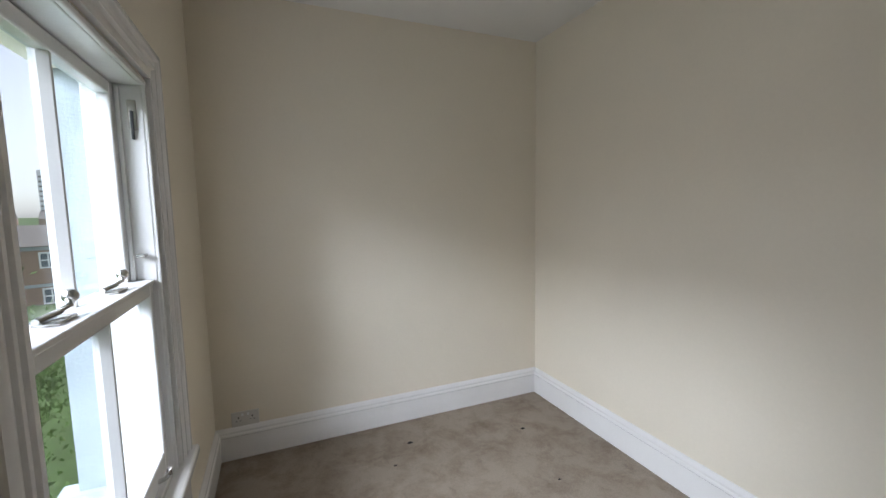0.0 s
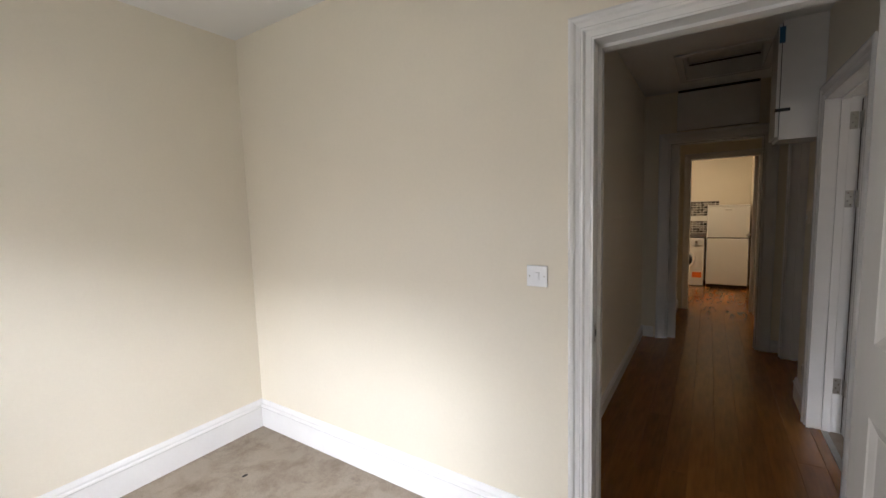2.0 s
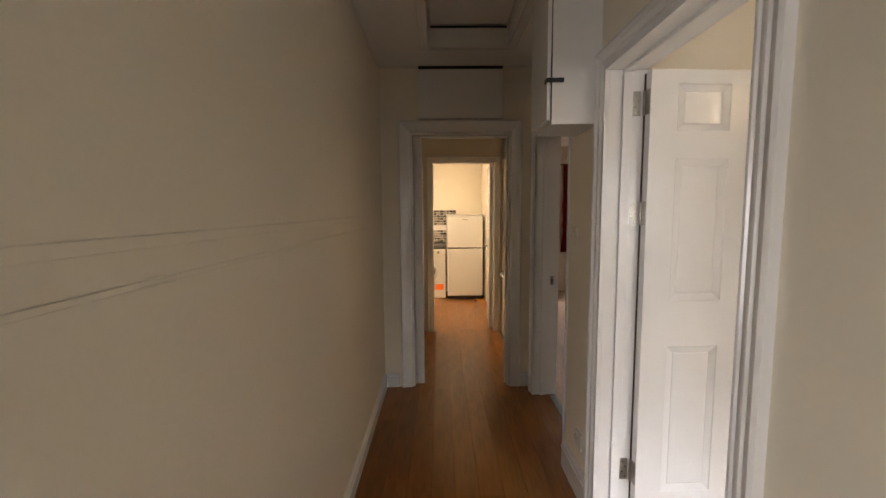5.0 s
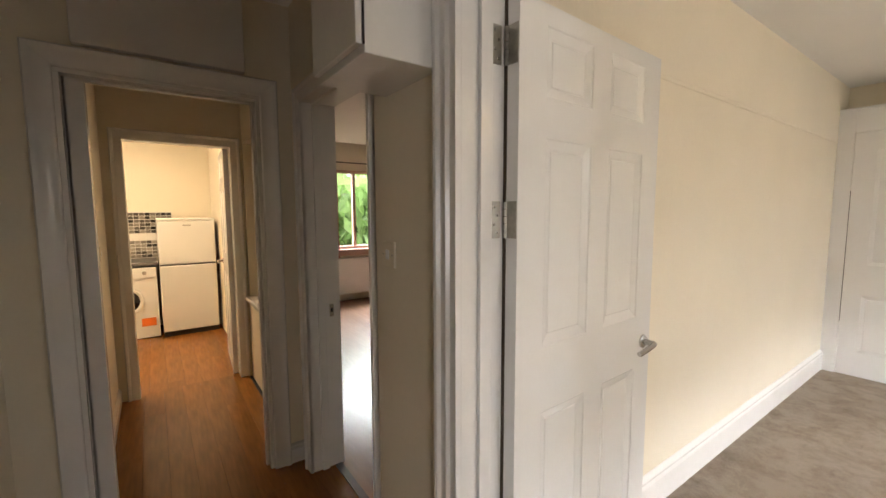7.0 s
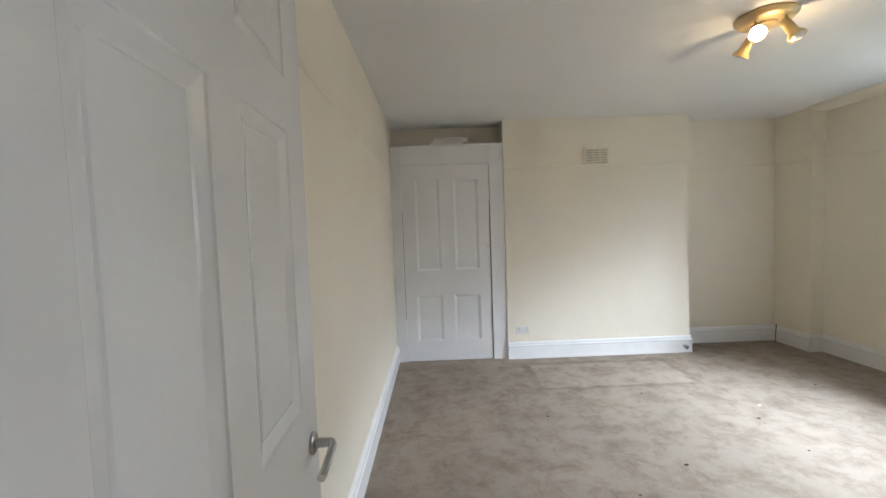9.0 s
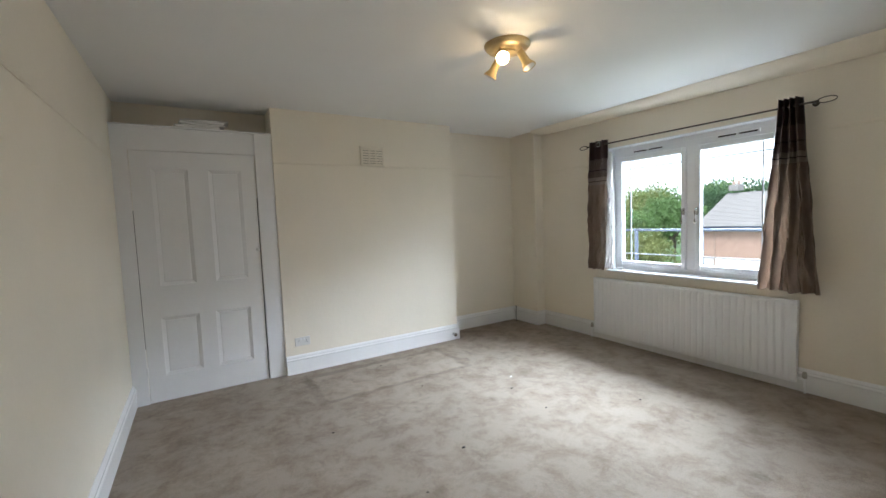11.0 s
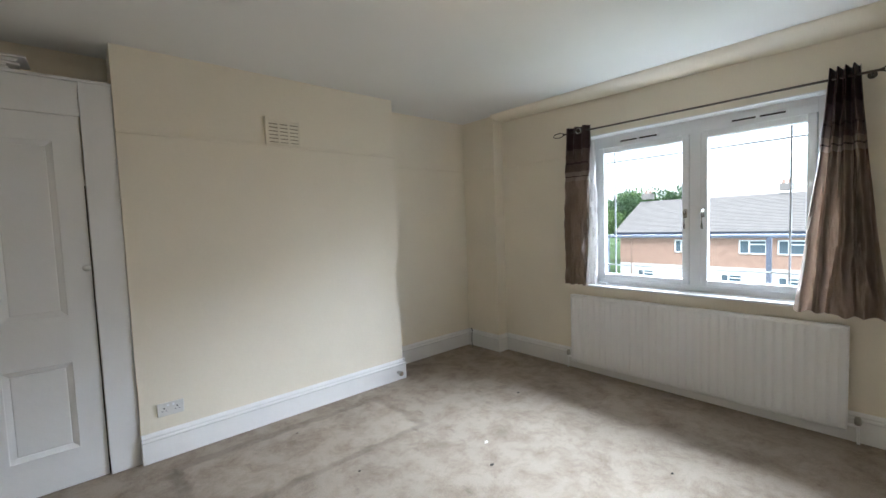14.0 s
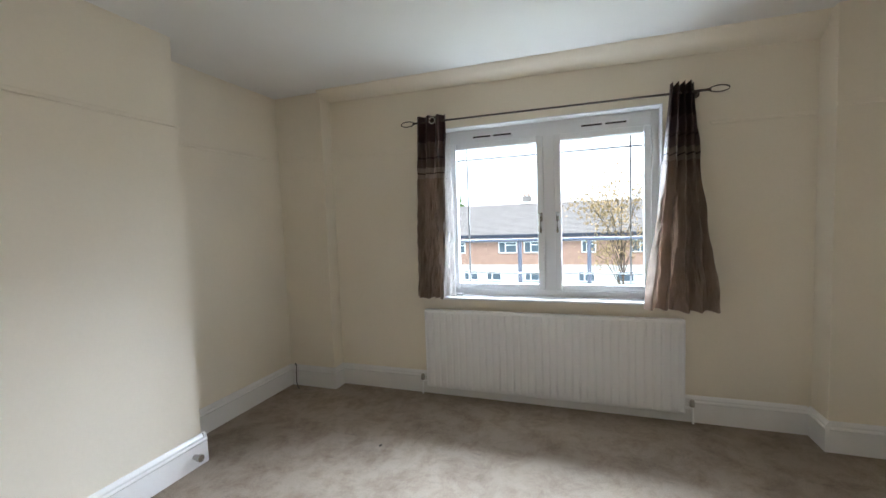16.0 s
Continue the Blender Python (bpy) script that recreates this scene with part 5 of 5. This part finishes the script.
for x, y, w in ((-60, 190, 30), (-100, 200, 24)):
    t2 = thing("far_houses", "low far row of brick houses", "building", pose(x, y, 0, 0, 0, 15))
    boxes("wall", BRICK2, t2, (-w / 2, w / 2, 0, 8, GZ, 0.5))
    bm = bmesh.new()
    prism(bm, [(-0.4, 0.5), (8.4, 0.5), (4, 3.2)], lambda a, b, h: (h, a, b), -w / 2, w / 2)
    part("roof", bm, ROOFT, t2)


def tree(place, height, crown, leaf_mat, seed, leaves=2600, leaf=0.22, label="leafy green tree beyond the window", low=0.35, trunk=0.16):
    rnd = random.Random(seed)
    root = thing("tree", label, "tree", pose(*place))
    bm = bmesh.new()
    tips = []
    for k in range(6):
        za, zb = height * 0.5 * k / 6, height * 0.5 * (k + 1) / 6
        rod(bm, (0.05 * math.sin(k), 0.04 * k, za), (0.05 * math.sin(k + 1), 0.04 * (k + 1), zb), trunk * (1 - k / 9), 8, trunk * (1 - (k + 1) / 9))
    for k in range(16):
        a, zz = rnd.uniform(0, math.tau), height * rnd.uniform(low, 0.6)
        r = crown * rnd.uniform(0.35, 0.95)
        tip = Vector((r * math.cos(a), r * math.sin(a), min(height * 0.98, zz + height * rnd.uniform(0.1, 0.4))))
        mid = Vector((tip.x * 0.45, tip.y * 0.45, zz + (tip.z - zz) * 0.6))
        rod(bm, (0, 0.1, zz * 0.8), mid, trunk * 0.35, 6, trunk * 0.2)
        rod(bm, mid, tip, trunk * 0.2, 5, 0.01)
        tips += [tip, (tip + mid) / 2, mid]
        for q in range(3):
            t2 = mid + Vector((rnd.gauss(0, 1), rnd.gauss(0, 1), rnd.uniform(0.0, 1.2))) * crown * 0.28
            rod(bm, mid, t2, trunk * 0.10, 4, 0.008)
            tips.append(t2)
    tips.append(Vector((0, 0, height * 0.95)))
    part("trunk", bm, BARK, root)
    vs, fs = [], []
    for k in range(leaves):
        c = rnd.choice(tips) + Vector((rnd.gauss(0, 1), rnd.gauss(0, 1), rnd.gauss(0, 0.8))) * crown * 0.16
        q = Euler((rnd.uniform(0, 6), rnd.uniform(0, 6), rnd.uniform(0, 6))).to_matrix()
        s = leaf * rnd.uniform(0.5, 1.2)
        n = len(vs)
        vs += [c + q @ Vector(p) for p in ((-s, 0, 0), (0, -s * 0.45, s * 0.1), (s, 0, 0), (0, s * 0.45, s * 0.1))]
        fs.append((n, n + 1, n + 2, n + 3))
    me = bpy.data.meshes.new("crown")
    me.from_pydata(vs, [], fs)
    me.materials.append(leaf_mat)
    ob = new("crown", me)
    ob.parent = root


tree((-29.0, -21.8, GZ), 5.4, 2.6, LEAFY, 1, 7000, 0.17, "yellow-green leafy tree beside the terrace")
tree((-31.0, -25.0, GZ), 7.0, 2.9, LEAFG, 2, 8000, 0.18)
tree((-26.0, -27.0, GZ), 6.2, 2.8, LEAFG, 12, 7000, 0.18)
for k, (x, y, h, c, m) in enumerate(((-44, -27, 9.4, 4.0, LEAFG), (-47, -34, 10.2, 4.4, LEAFY), (-38, -33, 9.0, 4.0, LEAFG), (-58, -30, 10.6, 4.6, LEAFD), (-60, -40, 11.0, 4.6, LEAFG), (-34, -40, 9.6, 4.2, LEAFG), (-52, -22.5, 10.4, 3.0, LEAFD), (-66, -26, 10.8, 4.0, LEAFG), (-75, -48, 12.0, 5.5, LEAFD), (-50, -52, 11.0, 5.0, LEAFG), (-80, -36, 12.0, 5.0, LEAFG), (-90, -44, 13.0, 5.5, LEAFD))):
    tree((x, y, GZ), h, c, m, 30 + k, 6000, 0.24 if k < 6 else 0.32, "leafy tree in the wood behind the terrace")
tree((-22.0, -0.6, GZ), 10.8, 2.9, LEAFA, 5, 2400, 0.11, "thin autumn tree with sparse brown leaves", 0.3, 0.085)
tree((-5.0, 9.6, GZ), 4.9, 2.2, LEAFG, 6, 16000, 0.07, "bushy green tree close below the sash window")
tree((-8.0, 13.0, GZ), 5.0, 2.4, LEAFY, 7, 16000, 0.08, "bushy green tree close below the sash window")
tree((-12.2, 24.0, GZ), 6.6, 2.0, LEAFD, 8, 3500, 0.18, "dark green tree in front of the brick house")
for k, (x, y) in enumerate(((15.0, -4.2), (17.5, -7.5), (16.0, -1.2))):
    tree((x, y, GZ), 9.5, 3.2, LEAFG, 20 + k, 5000, 0.26)

# ---- floor planks ----
PL, PW = 1.22, 0.128
plank_meshes = {}


def plank_mesh(length, width):
    key = (round(length, 3), round(width, 3))
    if key not in plank_meshes:
        bm = bmesh.new()
        g = 0.0002
        v0 = [bm.verts.new(p) for p in ((g, g, -0.010), (length - g, g, -0.010), (length - g, width - g, -0.010), (g, width - g, -0.010))]
        v1 = [bm.verts.new(p) for p in ((g, g, -0.0012), (length - g, g, -0.0012), (length - g, width - g, -0.0012), (g, width - g, -0.0012))]
        v2 = [bm.verts.new(p) for p in ((g + 0.0006, g + 0.0006, 0), (length - g - 0.0006, g + 0.0006, 0), (length - g - 0.0006, width - g - 0.0006, 0), (g + 0.0006, width - g - 0.0006, 0))]
        for A, B in ((v0, v1), (v1, v2)):
            for k in range(4):
                bm.faces.new((A[k], A[(k + 1) % 4], B[(k + 1) % 4], B[k]))
        bm.faces.new(v2)
        me = bpy.data.meshes.new("plank")
        bm.to_mesh(me)
        bm.free()
        me.materials.append(PLANK)
        plank_meshes[key] = me
    return plank_meshes[key]


def lay(x0, x1, y0, y1):
    y, r = y0, 0
    while y < y1 - 0.01:
        w = min(PW, y1 - y)
        x = x0 - (r * 0.47 % 1) * PL
        while x < x1 - 0.01:
            a, b = max(x, x0), min(x + PL, x1)
            if b - a > 0.02:
                ob = new("plank", plank_mesh(b - a, w))
                ob.location = (a, y, 0)
                ob.parent = hall_floor
            x += PL
        y += w
        r += 1


lay(2.268, 7.20, -0.33, 0.86)
lay(D2X0 - 0.02, D2X1 + 0.02, -0.40, -0.33)
lay(4.47, 5.55, -0.498, -0.33)
lay(7.20, 9.60, -0.36, 2.2)
